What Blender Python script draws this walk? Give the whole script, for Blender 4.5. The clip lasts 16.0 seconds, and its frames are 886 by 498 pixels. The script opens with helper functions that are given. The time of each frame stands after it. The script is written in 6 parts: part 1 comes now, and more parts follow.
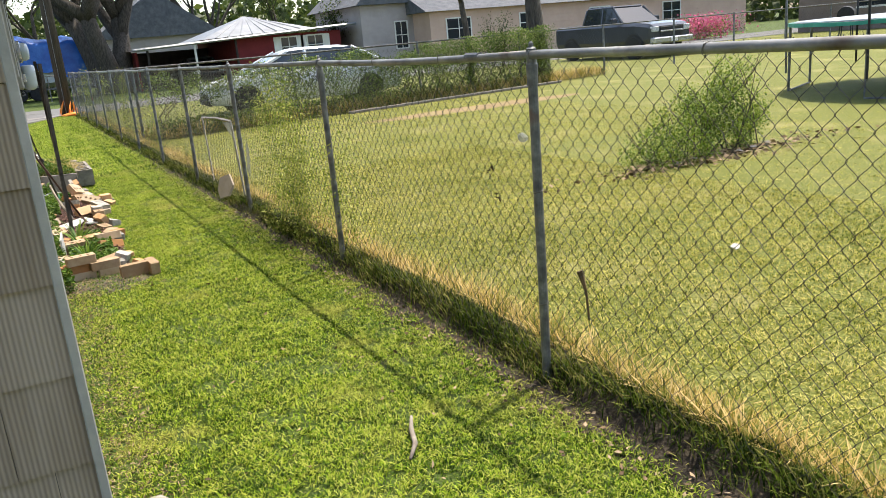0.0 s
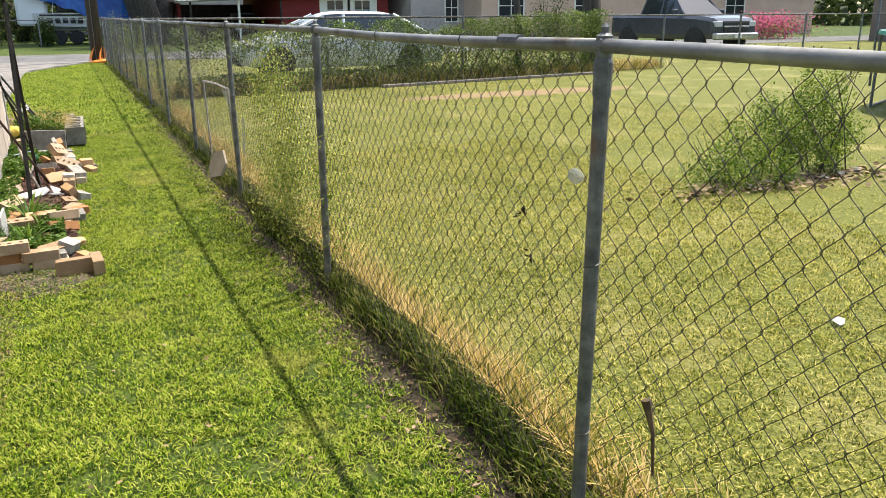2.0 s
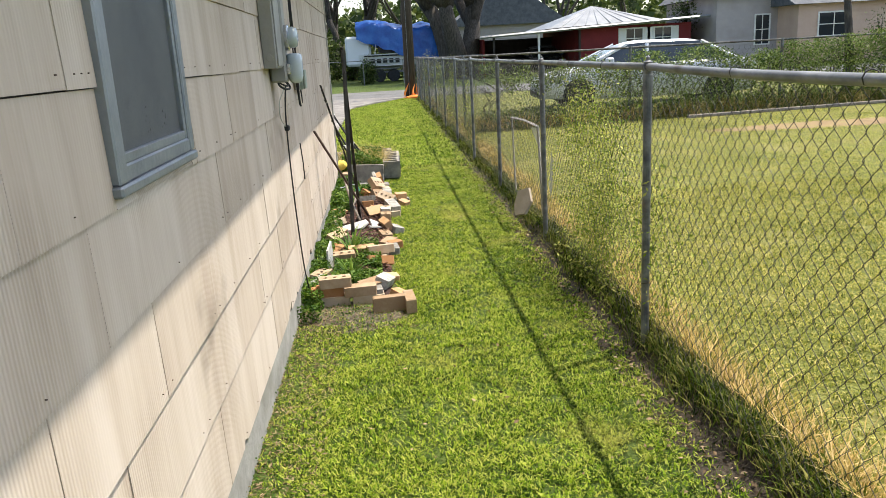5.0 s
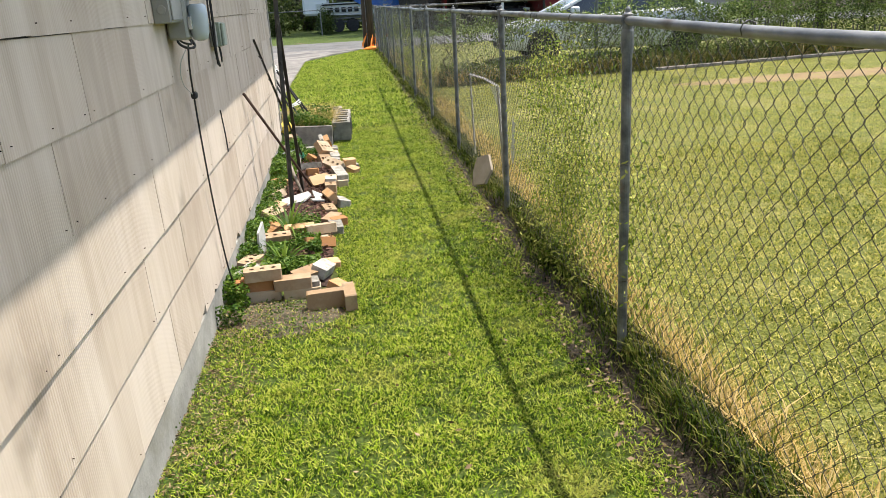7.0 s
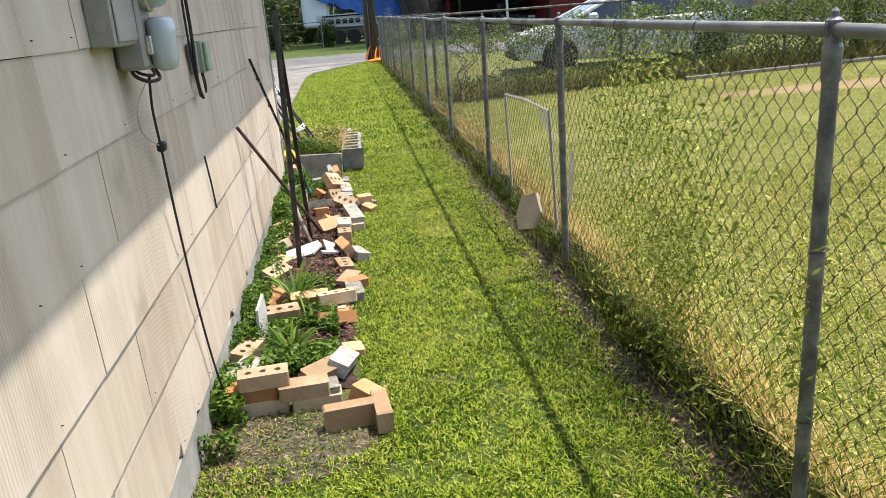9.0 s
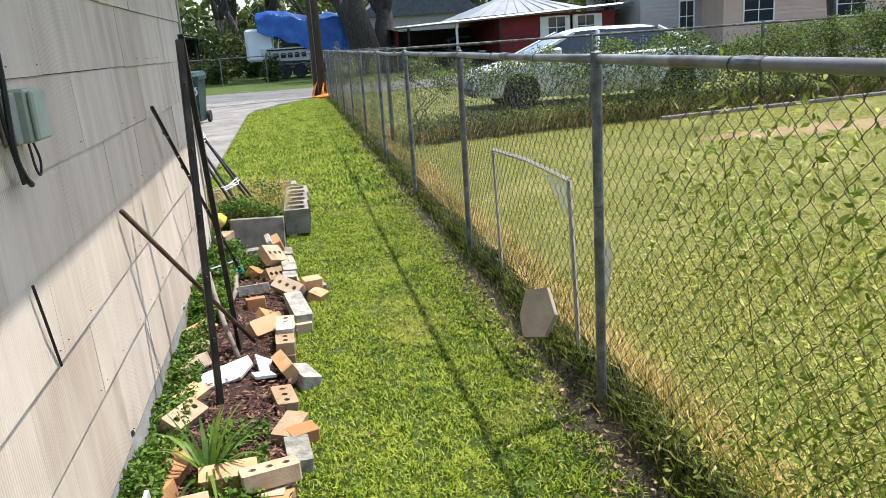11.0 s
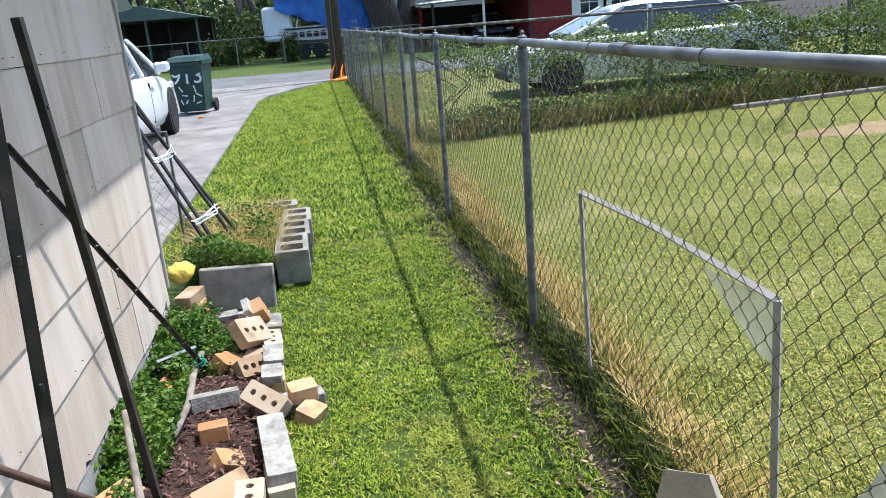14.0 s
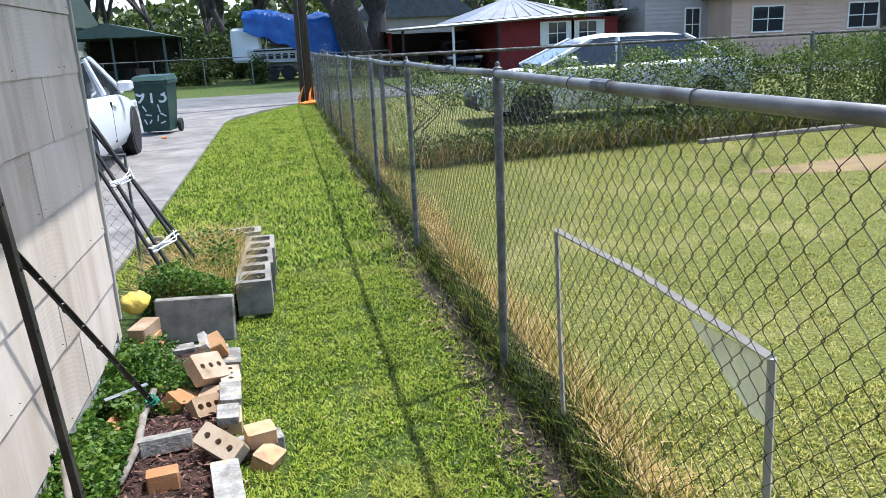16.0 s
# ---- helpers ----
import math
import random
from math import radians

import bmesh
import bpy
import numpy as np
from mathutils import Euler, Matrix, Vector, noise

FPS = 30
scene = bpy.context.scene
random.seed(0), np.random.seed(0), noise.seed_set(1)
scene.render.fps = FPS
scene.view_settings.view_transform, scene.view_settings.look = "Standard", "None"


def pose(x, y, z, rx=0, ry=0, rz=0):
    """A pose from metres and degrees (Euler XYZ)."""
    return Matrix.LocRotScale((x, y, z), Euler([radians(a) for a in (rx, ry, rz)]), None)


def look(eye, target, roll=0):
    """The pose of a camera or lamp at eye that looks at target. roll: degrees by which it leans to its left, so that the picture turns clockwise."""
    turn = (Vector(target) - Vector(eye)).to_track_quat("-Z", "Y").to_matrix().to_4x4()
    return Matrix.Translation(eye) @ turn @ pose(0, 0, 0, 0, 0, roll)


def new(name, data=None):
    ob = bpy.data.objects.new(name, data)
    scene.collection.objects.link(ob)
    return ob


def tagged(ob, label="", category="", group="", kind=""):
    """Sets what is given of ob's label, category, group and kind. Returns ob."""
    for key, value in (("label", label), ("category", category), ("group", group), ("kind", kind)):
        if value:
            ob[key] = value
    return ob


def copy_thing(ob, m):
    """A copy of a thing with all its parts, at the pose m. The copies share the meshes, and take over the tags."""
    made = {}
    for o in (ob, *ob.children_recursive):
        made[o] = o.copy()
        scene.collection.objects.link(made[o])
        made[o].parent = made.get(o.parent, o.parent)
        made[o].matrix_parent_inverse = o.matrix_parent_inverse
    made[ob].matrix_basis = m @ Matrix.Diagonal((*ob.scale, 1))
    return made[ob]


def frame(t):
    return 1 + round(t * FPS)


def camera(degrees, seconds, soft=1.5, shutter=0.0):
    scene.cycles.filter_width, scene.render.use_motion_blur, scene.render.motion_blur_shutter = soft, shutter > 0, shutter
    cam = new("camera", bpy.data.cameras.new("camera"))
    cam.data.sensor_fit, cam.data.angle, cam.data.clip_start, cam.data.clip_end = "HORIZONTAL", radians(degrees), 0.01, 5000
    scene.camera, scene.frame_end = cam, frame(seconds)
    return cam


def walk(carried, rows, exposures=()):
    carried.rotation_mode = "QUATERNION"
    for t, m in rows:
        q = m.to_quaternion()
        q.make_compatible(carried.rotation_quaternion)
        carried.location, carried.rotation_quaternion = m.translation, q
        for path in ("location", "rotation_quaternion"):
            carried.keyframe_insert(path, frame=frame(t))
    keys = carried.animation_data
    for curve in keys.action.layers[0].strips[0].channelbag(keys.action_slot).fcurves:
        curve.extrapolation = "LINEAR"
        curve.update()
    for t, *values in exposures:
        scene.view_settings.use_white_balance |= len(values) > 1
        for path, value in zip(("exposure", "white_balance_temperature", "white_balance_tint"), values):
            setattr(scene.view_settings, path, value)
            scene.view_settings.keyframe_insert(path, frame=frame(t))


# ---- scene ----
cam = camera(59.8, 16.0, soft=0.65)

PATH = [
    (0, (0.29, 0.383, 1.404), (1.19, 2.089, 0.874), -5.1),
    (0.5, (0.454, 0.6, 1.359), (1.397, 2.273, 0.8), -0.7),
    (1, (0.618, 0.915, 1.359), (1.746, 2.455, 0.765), 1.4),
    (1.5, (0.838, 1.173, 1.364), (1.896, 2.753, 0.744), -0.3),
    (2, (0.907, 1.337, 1.382), (1.727, 3.065, 0.798), -0.3),
    (2.5, (0.882, 1.532, 1.401), (1.495, 3.352, 0.843), 0.4),
    (3, (0.836, 1.647, 1.412), (1.258, 3.53, 0.886), 0.5),
    (3.5, (0.82, 1.681, 1.42), (1.0, 3.611, 0.929), -0.6),
    (4, (0.817, 1.697, 1.413), (0.862, 3.639, 0.936), -1.7),
    (4.5, (0.832, 1.704, 1.417), (0.9, 3.644, 0.933), -2.4),
    (5, (0.844, 1.697, 1.419), (0.973, 3.63, 0.925), -3.1),
    (5.2, (0.847, 1.699, 1.421), (1.006, 3.628, 0.921), -3.2),
    (7.3, (1.02, 2.486, 1.419), (1.227, 4.375, 0.796), -3.2),
    (7.5, (1.028, 2.599, 1.406), (1.213, 4.492, 0.786), -3.5),
    (8, (1.048, 2.885, 1.432), (1.204, 4.784, 0.822), -3.9),
    (8.5, (1.001, 3.126, 1.418), (1.162, 5.026, 0.813), -4.4),
    (9, (0.918, 3.395, 1.42), (1.119, 5.294, 0.824), -4.3),
    (9.5, (0.934, 3.667, 1.403), (1.188, 5.56, 0.81), -4.6),
    (10, (0.981, 4.005, 1.42), (1.283, 5.894, 0.837), -4.5),
    (10.2, (0.957, 4.155, 1.415), (1.282, 6.045, 0.848), -3.8),
    (12.3, (1.002, 5.529, 1.408), (1.396, 7.421, 0.893), -5.4),
    (12.5, (1.025, 5.635, 1.398), (1.411, 7.524, 0.866), -6.1),
    (13, (1.151, 5.89, 1.405), (1.496, 7.776, 0.837), -6.7),
    (13.5, (1.199, 6.105, 1.384), (1.505, 7.992, 0.796), -5.7),
    (14, (1.146, 6.346, 1.434), (1.421, 8.241, 0.859), -4.5),
    (14.5, (1.14, 6.434, 1.456), (1.411, 8.336, 0.902), -3.7),
    (15, (1.138, 6.461, 1.45), (1.429, 8.366, 0.913), -3.1),
    (15.5, (1.15, 6.477, 1.444), (1.48, 8.379, 0.918), -2.8),
    (16, (1.153, 6.479, 1.444), (1.523, 8.375, 0.925), -2.7),
]
walk(cam, [(t, look(eye, target, roll)) for t, eye, target, roll in PATH],
     exposures=[(0, 1.3, 7000, 9), (3, 1.27, 6950, 9), (10, 1.22, 6750, 8), (12.5, 1.2, 5900, 9), (16, 1.18, 5800, 9)])

# ---- light ----
world = bpy.data.worlds.new("sky")
scene.world = world
world.use_nodes = True
_sky = world.node_tree.nodes.new("ShaderNodeTexSky")
_sky.sky_type, _sky.sun_disc = "NISHITA", False
_sky.sun_elevation, _sky.sun_rotation = radians(66), radians(70)
_sky.dust_density, _sky.air_density = 2.0, 1.0
_bg = world.node_tree.nodes["Background"]
world.node_tree.links.new(_sky.outputs[0], _bg.inputs[0])
_bg.inputs[1].default_value = 0.15
sun = new("sun", bpy.data.lights.new("sun", "SUN"))
sun.data.energy, sun.data.angle, sun.data.color = 3.2, radians(0.6), (1.0, 0.95, 0.86)
sun.matrix_world = look((0.467 * 20, 0.164 * 20, 1.26 * 20), (0, 0, 0))

# ---- material makers ----
def mat(name, cols, scale=6.0, rough=0.85, metal=0.0, bump=0.3, bscale=60.0, island=0.0, objrand=0.0, spec=0.3,
        stretch=(1, 1, 1), spots=None, trans=0.0, stops=None, dist=0.02):
    """A noise-driven surface: cols blend by a two-scale noise; island / objrand vary brightness by piece."""
    m = bpy.data.materials.new(name)
    m.use_nodes = True
    nt = m.node_tree
    N, L = nt.nodes, nt.links
    b = N["Principled BSDF"]
    geo = N.new("ShaderNodeNewGeometry")
    mp = N.new("ShaderNodeVectorMath"); mp.operation = "MULTIPLY"
    mp.inputs[1].default_value = stretch
    L.new(geo.outputs["Position"], mp.inputs[0])
    n1 = N.new("ShaderNodeTexNoise"); n1.inputs["Scale"].default_value = scale
    n1.inputs["Detail"].default_value = 6; n1.inputs["Roughness"].default_value = 0.65
    L.new(mp.outputs[0], n1.inputs["Vector"])
    rp = N.new("ShaderNodeValToRGB")
    stops = stops or [0.32 + 0.36 * i / max(1, len(cols) - 1) for i in range(len(cols))]
    while len(rp.color_ramp.elements) < len(cols):
        rp.color_ramp.elements.new(0.5)
    for e, p, c in zip(rp.color_ramp.elements, stops, cols):
        e.position, e.color = p, (*c, 1)
    fac = n1.outputs["Fac"]
    if island:
        ma = N.new("ShaderNodeMath"); ma.operation = "MULTIPLY_ADD"
        L.new(geo.outputs["Random Per Island"], ma.inputs[0])
        ma.inputs[1].default_value = island
        sb = N.new("ShaderNodeMath"); sb.operation = "SUBTRACT"
        L.new(fac, sb.inputs[0]); sb.inputs[1].default_value = island / 2
        L.new(sb.outputs[0], ma.inputs[2])
        fac = ma.outputs[0]
    if objrand:
        oi = N.new("ShaderNodeObjectInfo")
        ma = N.new("ShaderNodeMath"); ma.operation = "MULTIPLY_ADD"
        L.new(oi.outputs["Random"], ma.inputs[0]); ma.inputs[1].default_value = objrand
        sb = N.new("ShaderNodeMath"); sb.operation = "SUBTRACT"
        L.new(fac, sb.inputs[0]); sb.inputs[1].default_value = objrand / 2
        L.new(sb.outputs[0], ma.inputs[2])
        fac = ma.outputs[0]
    L.new(fac, rp.inputs[0])
    col = rp.outputs[0]
    if spots:
        c, sc, lo, hi = spots
        n3 = N.new("ShaderNodeTexNoise"); n3.inputs["Scale"].default_value = sc; n3.inputs["Detail"].default_value = 4
        L.new(geo.outputs["Position"], n3.inputs["Vector"])
        mr = N.new("ShaderNodeMapRange"); mr.inputs[1].default_value, mr.inputs[2].default_value = lo, hi
        L.new(n3.outputs["Fac"], mr.inputs[0])
        mx = N.new("ShaderNodeMixRGB"); mx.inputs[2].default_value = (*c, 1)
        L.new(mr.outputs[0], mx.inputs[0]); L.new(col, mx.inputs[1])
        col = mx.outputs[0]
    L.new(col, b.inputs["Base Color"])
    b.inputs["Roughness"].default_value = rough
    b.inputs["Metallic"].default_value = metal
    b.inputs["Specular IOR Level"].default_value = spec
    if bump:
        n2 = N.new("ShaderNodeTexNoise"); n2.inputs["Scale"].default_value = bscale; n2.inputs["Detail"].default_value = 5
        L.new(mp.outputs[0], n2.inputs["Vector"])
        bp = N.new("ShaderNodeBump"); bp.inputs["Strength"].default_value = bump; bp.inputs["Distance"].default_value = dist
        L.new(n2.outputs["Fac"], bp.inputs["Height"]); L.new(bp.outputs[0], b.inputs["Normal"])
    if trans:
        tr = N.new("ShaderNodeBsdfTranslucent"); L.new(col, tr.inputs[0])
        ms = N.new("ShaderNodeMixShader"); ms.inputs[0].default_value = trans
        L.new(b.outputs[0], ms.inputs[1]); L.new(tr.outputs[0], ms.inputs[2])
        L.new(ms.outputs[0], N["Material Output"].inputs[0])
    return m


def siding_mat(name, axis, cols, comb=0.12, groove=(0.72, 0.68, 0.64)):
    """Painted mineral-fibre shingle with fine vertical combing, streaked by weather."""
    m = mat(name, cols, scale=1.0, stretch=(9, 9, 0.9), rough=0.82, bump=0, objrand=0.22, spots=((0.24, 0.2, 0.16), 2.3, 0.66, 0.8))
    nt = m.node_tree
    N, L = nt.nodes, nt.links
    b = N["Principled BSDF"]
    geo = N.new("ShaderNodeNewGeometry")
    w = N.new("ShaderNodeTexWave"); w.bands_direction = axis
    w.inputs["Scale"].default_value = 27; w.inputs["Distortion"].default_value = 2.0
    w.inputs["Detail"].default_value = 2; w.inputs["Detail Scale"].default_value = 0.4
    st = N.new("ShaderNodeVectorMath"); st.operation = "MULTIPLY"; st.inputs[1].default_value = (1, 1, 0.04)
    L.new(geo.outputs["Position"], st.inputs[0]); L.new(st.outputs[0], w.inputs["Vector"])
    no = N.new("ShaderNodeTexNoise"); no.inputs["Scale"].default_value = 2.2; no.inputs["Detail"].default_value = 2
    L.new(geo.outputs["Position"], no.inputs["Vector"])
    mr = N.new("ShaderNodeMapRange"); mr.inputs[1].default_value, mr.inputs[2].default_value = 0.42, 0.62
    mr.inputs[3].default_value, mr.inputs[4].default_value = comb, 1.0
    L.new(no.outputs["Fac"], mr.inputs[0])
    mu = N.new("ShaderNodeMath"); mu.operation = "MULTIPLY"
    L.new(w.outputs["Fac"], mu.inputs[0]); L.new(mr.outputs[0], mu.inputs[1])
    bp = N.new("ShaderNodeBump"); bp.inputs["Strength"].default_value = 0.55; bp.inputs["Distance"].default_value = 0.003
    L.new(mu.outputs[0], bp.inputs["Height"]); L.new(bp.outputs[0], b.inputs["Normal"])
    old = b.inputs["Base Color"].links[0].from_socket
    mx = N.new("ShaderNodeMixRGB"); mx.blend_type = "MULTIPLY"; mx.inputs[2].default_value = (*groove, 1)
    inv = N.new("ShaderNodeMath"); inv.operation = "MULTIPLY"; inv.inputs[1].default_value = 0.55
    L.new(mu.outputs[0], inv.inputs[0])
    L.new(inv.outputs[0], mx.inputs[0]); L.new(old, mx.inputs[1]); L.new(mx.outputs[0], b.inputs["Base Color"])
    return m


def glass_mat(name, tint=(0.02, 0.025, 0.03), rough=0.05):
    m = bpy.data.materials.new(name)
    m.use_nodes = True
    b = m.node_tree.nodes["Principled BSDF"]
    b.inputs["Base Color"].default_value = (*tint, 1)
    b.inputs["Roughness"].default_value = rough
    b.inputs["Specular IOR Level"].default_value = 0.8
    return m


# ---- materials ----
M_SOIL = mat("lawn_soil", [(0.022, 0.038, 0.004), (0.05, 0.08, 0.008), (0.1, 0.125, 0.022)], scale=45, bump=0.8, bscale=45, dist=0.03,
             spots=((0.12, 0.09, 0.05), 0.9, 0.62, 0.75))
M_YARD = mat("yard_soil", [(0.05, 0.062, 0.008), (0.12, 0.13, 0.019), (0.22, 0.21, 0.044)], scale=55, bump=1.0, bscale=40, dist=0.03,
             spots=((0.24, 0.215, 0.07), 1.1, 0.52, 0.75))
M_BLADE = mat("lawn_blades", [(0.024, 0.06, 0.004), (0.15, 0.26, 0.011), (0.30, 0.41, 0.024), (0.43, 0.46, 0.09)], scale=2.2, rough=0.6, spec=0.12,
              bump=0, island=1.0, trans=0.35, stops=[0.22, 0.42, 0.6, 0.8], spots=((0.42, 0.4, 0.1), 1.7, 0.56, 0.78))
M_YBLADE = mat("yard_blades", [(0.045, 0.07, 0.006), (0.21, 0.235, 0.024), (0.38, 0.375, 0.06), (0.58, 0.51, 0.18)], scale=0.8, rough=0.65, spec=0.1,
               bump=0, island=1.0, trans=0.35, stops=[0.22, 0.42, 0.6, 0.8])
M_TALL = mat("rank_grass", [(0.1, 0.12, 0.015), (0.27, 0.22, 0.045), (0.52, 0.36, 0.12), (0.66, 0.5, 0.24)], scale=1.2, rough=0.7, spec=0.1, bump=0,
             island=0.8, trans=0.3, stops=[0.2, 0.38, 0.55, 0.8])
# green fringe blades, darkened to stand for the shadow under the tufts
M_FRINGESHADE = mat("fringe_grass_with_shade", [(0.012, 0.024, 0.003), (0.04, 0.068, 0.006), (0.10, 0.14, 0.014), (0.25, 0.23, 0.07)], scale=1.6, rough=0.7, spec=0.08, bump=0, island=0.7, trans=0.25, stops=[0.2, 0.42, 0.62, 0.82])
M_BAREPATCH = mat("reddish_bare_earth", [(0.16, 0.105, 0.05), (0.23, 0.155, 0.08), (0.2, 0.18, 0.05)], scale=3, bump=0.6, bscale=40, dist=0.02)
M_LEAF = mat("weed_leaves", [(0.035, 0.09, 0.008), (0.07, 0.15, 0.014), (0.14, 0.22, 0.03)], scale=3, rough=0.5, bump=0, island=0.6, trans=0.35)
M_VINE = mat("vine_leaves", [(0.05, 0.085, 0.012), (0.12, 0.18, 0.03), (0.26, 0.32, 0.08)], scale=1, rough=0.5, bump=0, island=0.6, trans=0.35)
M_BUSH = mat("fern_leaves", [(0.05, 0.1, 0.008), (0.12, 0.2, 0.016), (0.25, 0.32, 0.04)], scale=2, rough=0.55, bump=0, island=0.5, trans=0.35)
M_TREELEAF = mat("tree_leaves", [(0.03, 0.05, 0.012), (0.06, 0.09, 0.02), (0.1, 0.13, 0.03)], scale=0.5, rough=0.6, bump=0, island=0.6, trans=0.3)
M_BARK = mat("bark", [(0.03, 0.025, 0.02), (0.065, 0.055, 0.046), (0.11, 0.095, 0.08)], scale=6, stretch=(3, 3, 0.6), bump=0.9, bscale=12, dist=0.05)
M_POLE = mat("pole_timber", [(0.03, 0.025, 0.02), (0.075, 0.062, 0.05)], scale=9, stretch=(3, 3, 0.2), bump=0.6, bscale=20)
M_LITTER = mat("leaf_litter", [(0.08, 0.055, 0.03), (0.17, 0.11, 0.06), (0.33, 0.24, 0.15)], scale=9, island=0.7, bump=0)
# dark soil, deepened further to carry the shade at the fence foot
M_DIRTSHADE = mat("bare_dirt_with_shade", [(0.016, 0.012, 0.007), (0.036, 0.027, 0.017), (0.08, 0.062, 0.042)], scale=7, bump=0.9, bscale=50, dist=0.02)
M_GREYSOIL = mat("grey_topsoil", [(0.05, 0.043, 0.03), (0.095, 0.082, 0.058), (0.15, 0.132, 0.098)], scale=22, bump=0.9, bscale=70, dist=0.02)
M_FOUND = mat("pale_foundation_render", [(0.2, 0.195, 0.18), (0.28, 0.272, 0.255), (0.36, 0.35, 0.33)], scale=5, rough=0.9, bump=0.5, bscale=60, dist=0.005, spots=((0.2, 0.19, 0.16), 4, 0.58, 0.72))
M_MULCH = mat("mulch_chips", [(0.05, 0.022, 0.018), (0.11, 0.05, 0.04), (0.2, 0.11, 0.085)], scale=9, island=0.7, bump=0.2)
M_MULCHBASE = mat("mulch_base", [(0.03, 0.016, 0.012), (0.075, 0.04, 0.03)], scale=20, bump=1.0, bscale=60, dist=0.03)
M_GALV = mat("galvanised_pipe", [(0.075, 0.08, 0.085), (0.14, 0.145, 0.15), (0.24, 0.245, 0.25)], scale=14, rough=0.55, metal=0.35, bump=0.12, bscale=90,
             spots=((0.16, 0.09, 0.06), 5, 0.6, 0.72), dist=0.004)
M_RAIL = mat("rusting_top_rail", [(0.14, 0.14, 0.14), (0.22, 0.22, 0.215), (0.33, 0.325, 0.31)], scale=10, rough=0.5, metal=0.3, bump=0.15, bscale=90,
             spots=((0.1, 0.075, 0.06), 4, 0.58, 0.7), stretch=(1, 0.5, 1), dist=0.004)
M_WIRE = mat("weathered_wire", [(0.03, 0.028, 0.024), (0.07, 0.066, 0.058), (0.17, 0.17, 0.16)], scale=12, rough=0.45, metal=0.2, bump=0)
M_SIDE = siding_mat("siding_side", "Y", [(0.43, 0.35, 0.285), (0.505, 0.425, 0.355), (0.575, 0.495, 0.43)], comb=0.2)
# same siding as the side wall, its shade put into darker colours
M_ENDSHADE = siding_mat("siding_end_shaded", "X", [(0.27, 0.21, 0.155), (0.34, 0.27, 0.205), (0.41, 0.335, 0.265)], comb=0.95, groove=(0.38, 0.35, 0.32))
M_UNDER = mat("building_paper", [(0.05, 0.045, 0.04), (0.09, 0.08, 0.07)], scale=5)
M_TRIM = mat("aged_trim", [(0.3, 0.29, 0.27), (0.42, 0.4, 0.37)], scale=5, rough=0.6, bump=0.1)
M_CONC = mat("concrete", [(0.12, 0.11, 0.1), (0.19, 0.175, 0.16), (0.26, 0.24, 0.22)], scale=1.7, rough=0.9, bump=0.4, bscale=70, dist=0.006,
             spots=((0.13, 0.12, 0.11), 1.2, 0.58, 0.75))
M_BLOCK = mat("block_concrete", [(0.16, 0.15, 0.14), (0.24, 0.225, 0.205), (0.31, 0.29, 0.265)], scale=8, rough=0.95, bump=0.7, bscale=160, dist=0.004, objrand=0.25,
              spots=((0.09, 0.085, 0.07), 6, 0.58, 0.7))
M_ASPH = mat("road_asphalt", [(0.09, 0.088, 0.088), (0.13, 0.128, 0.125), (0.17, 0.165, 0.16)], scale=1.2, rough=0.9, bump=0.5, bscale=120, dist=0.01,
             spots=((0.09, 0.085, 0.08), 0.5, 0.58, 0.72))
M_BRICK = mat("buff_brick", [(0.28, 0.19, 0.115), (0.37, 0.275, 0.185), (0.44, 0.355, 0.265)], scale=7, rough=0.9, bump=0.5, bscale=130, dist=0.003, objrand=0.45,
              spots=((0.2, 0.15, 0.1), 11, 0.6, 0.75))
M_BRICKO = mat("orange_brick", [(0.34, 0.165, 0.07), (0.42, 0.235, 0.11), (0.48, 0.32, 0.19)], scale=7, rough=0.9, bump=0.5, bscale=130, dist=0.003, objrand=0.45,
               spots=((0.24, 0.16, 0.1), 11, 0.6, 0.75))
M_MORTAR = mat("mortar_smeared_brick", [(0.15, 0.142, 0.125), (0.27, 0.258, 0.235), (0.42, 0.41, 0.385)], scale=16, rough=0.95, bump=0.8, bscale=90, dist=0.006, objrand=0.3,
               spots=((0.45, 0.3, 0.17), 16, 0.62, 0.72))
M_HOLE = mat("brick_core", [(0.16, 0.1, 0.06), (0.24, 0.16, 0.09)], scale=9)
M_TILEW = mat("broken_tile", [(0.42, 0.42, 0.41), (0.52, 0.52, 0.51)], scale=5, rough=0.5, bump=0.15)
M_STEELD = mat("rusted_angle_steel", [(0.022, 0.021, 0.019), (0.04, 0.037, 0.033), (0.075, 0.062, 0.052)], scale=9, rough=0.55, metal=0.4, bump=0.2, bscale=80, dist=0.003)
M_ROD = mat("rusty_rod", [(0.05, 0.03, 0.024), (0.11, 0.065, 0.05)], scale=14, rough=0.7, metal=0.2, bump=0.3, bscale=150, dist=0.002)
M_ALU = mat("window_aluminium", [(0.2, 0.22, 0.245), (0.29, 0.31, 0.335)], scale=7, rough=0.45, metal=0.4, bump=0.08)
M_SCREEN = mat("window_screen", [(0.075, 0.08, 0.085), (0.12, 0.125, 0.13)], scale=4, rough=0.6, bump=0.3, bscale=700, dist=0.002, spots=((0.015, 0.015, 0.018), 3, 0.64, 0.74))
M_BOXGREY = mat("grey_steel_box", [(0.24, 0.235, 0.22), (0.32, 0.315, 0.3)], scale=5, rough=0.5, metal=0.2, bump=0.06)
M_BOXGREEN = mat("grey_green_plastic", [(0.25, 0.29, 0.24), (0.33, 0.37, 0.31)], scale=5, rough=0.6, bump=0.05)
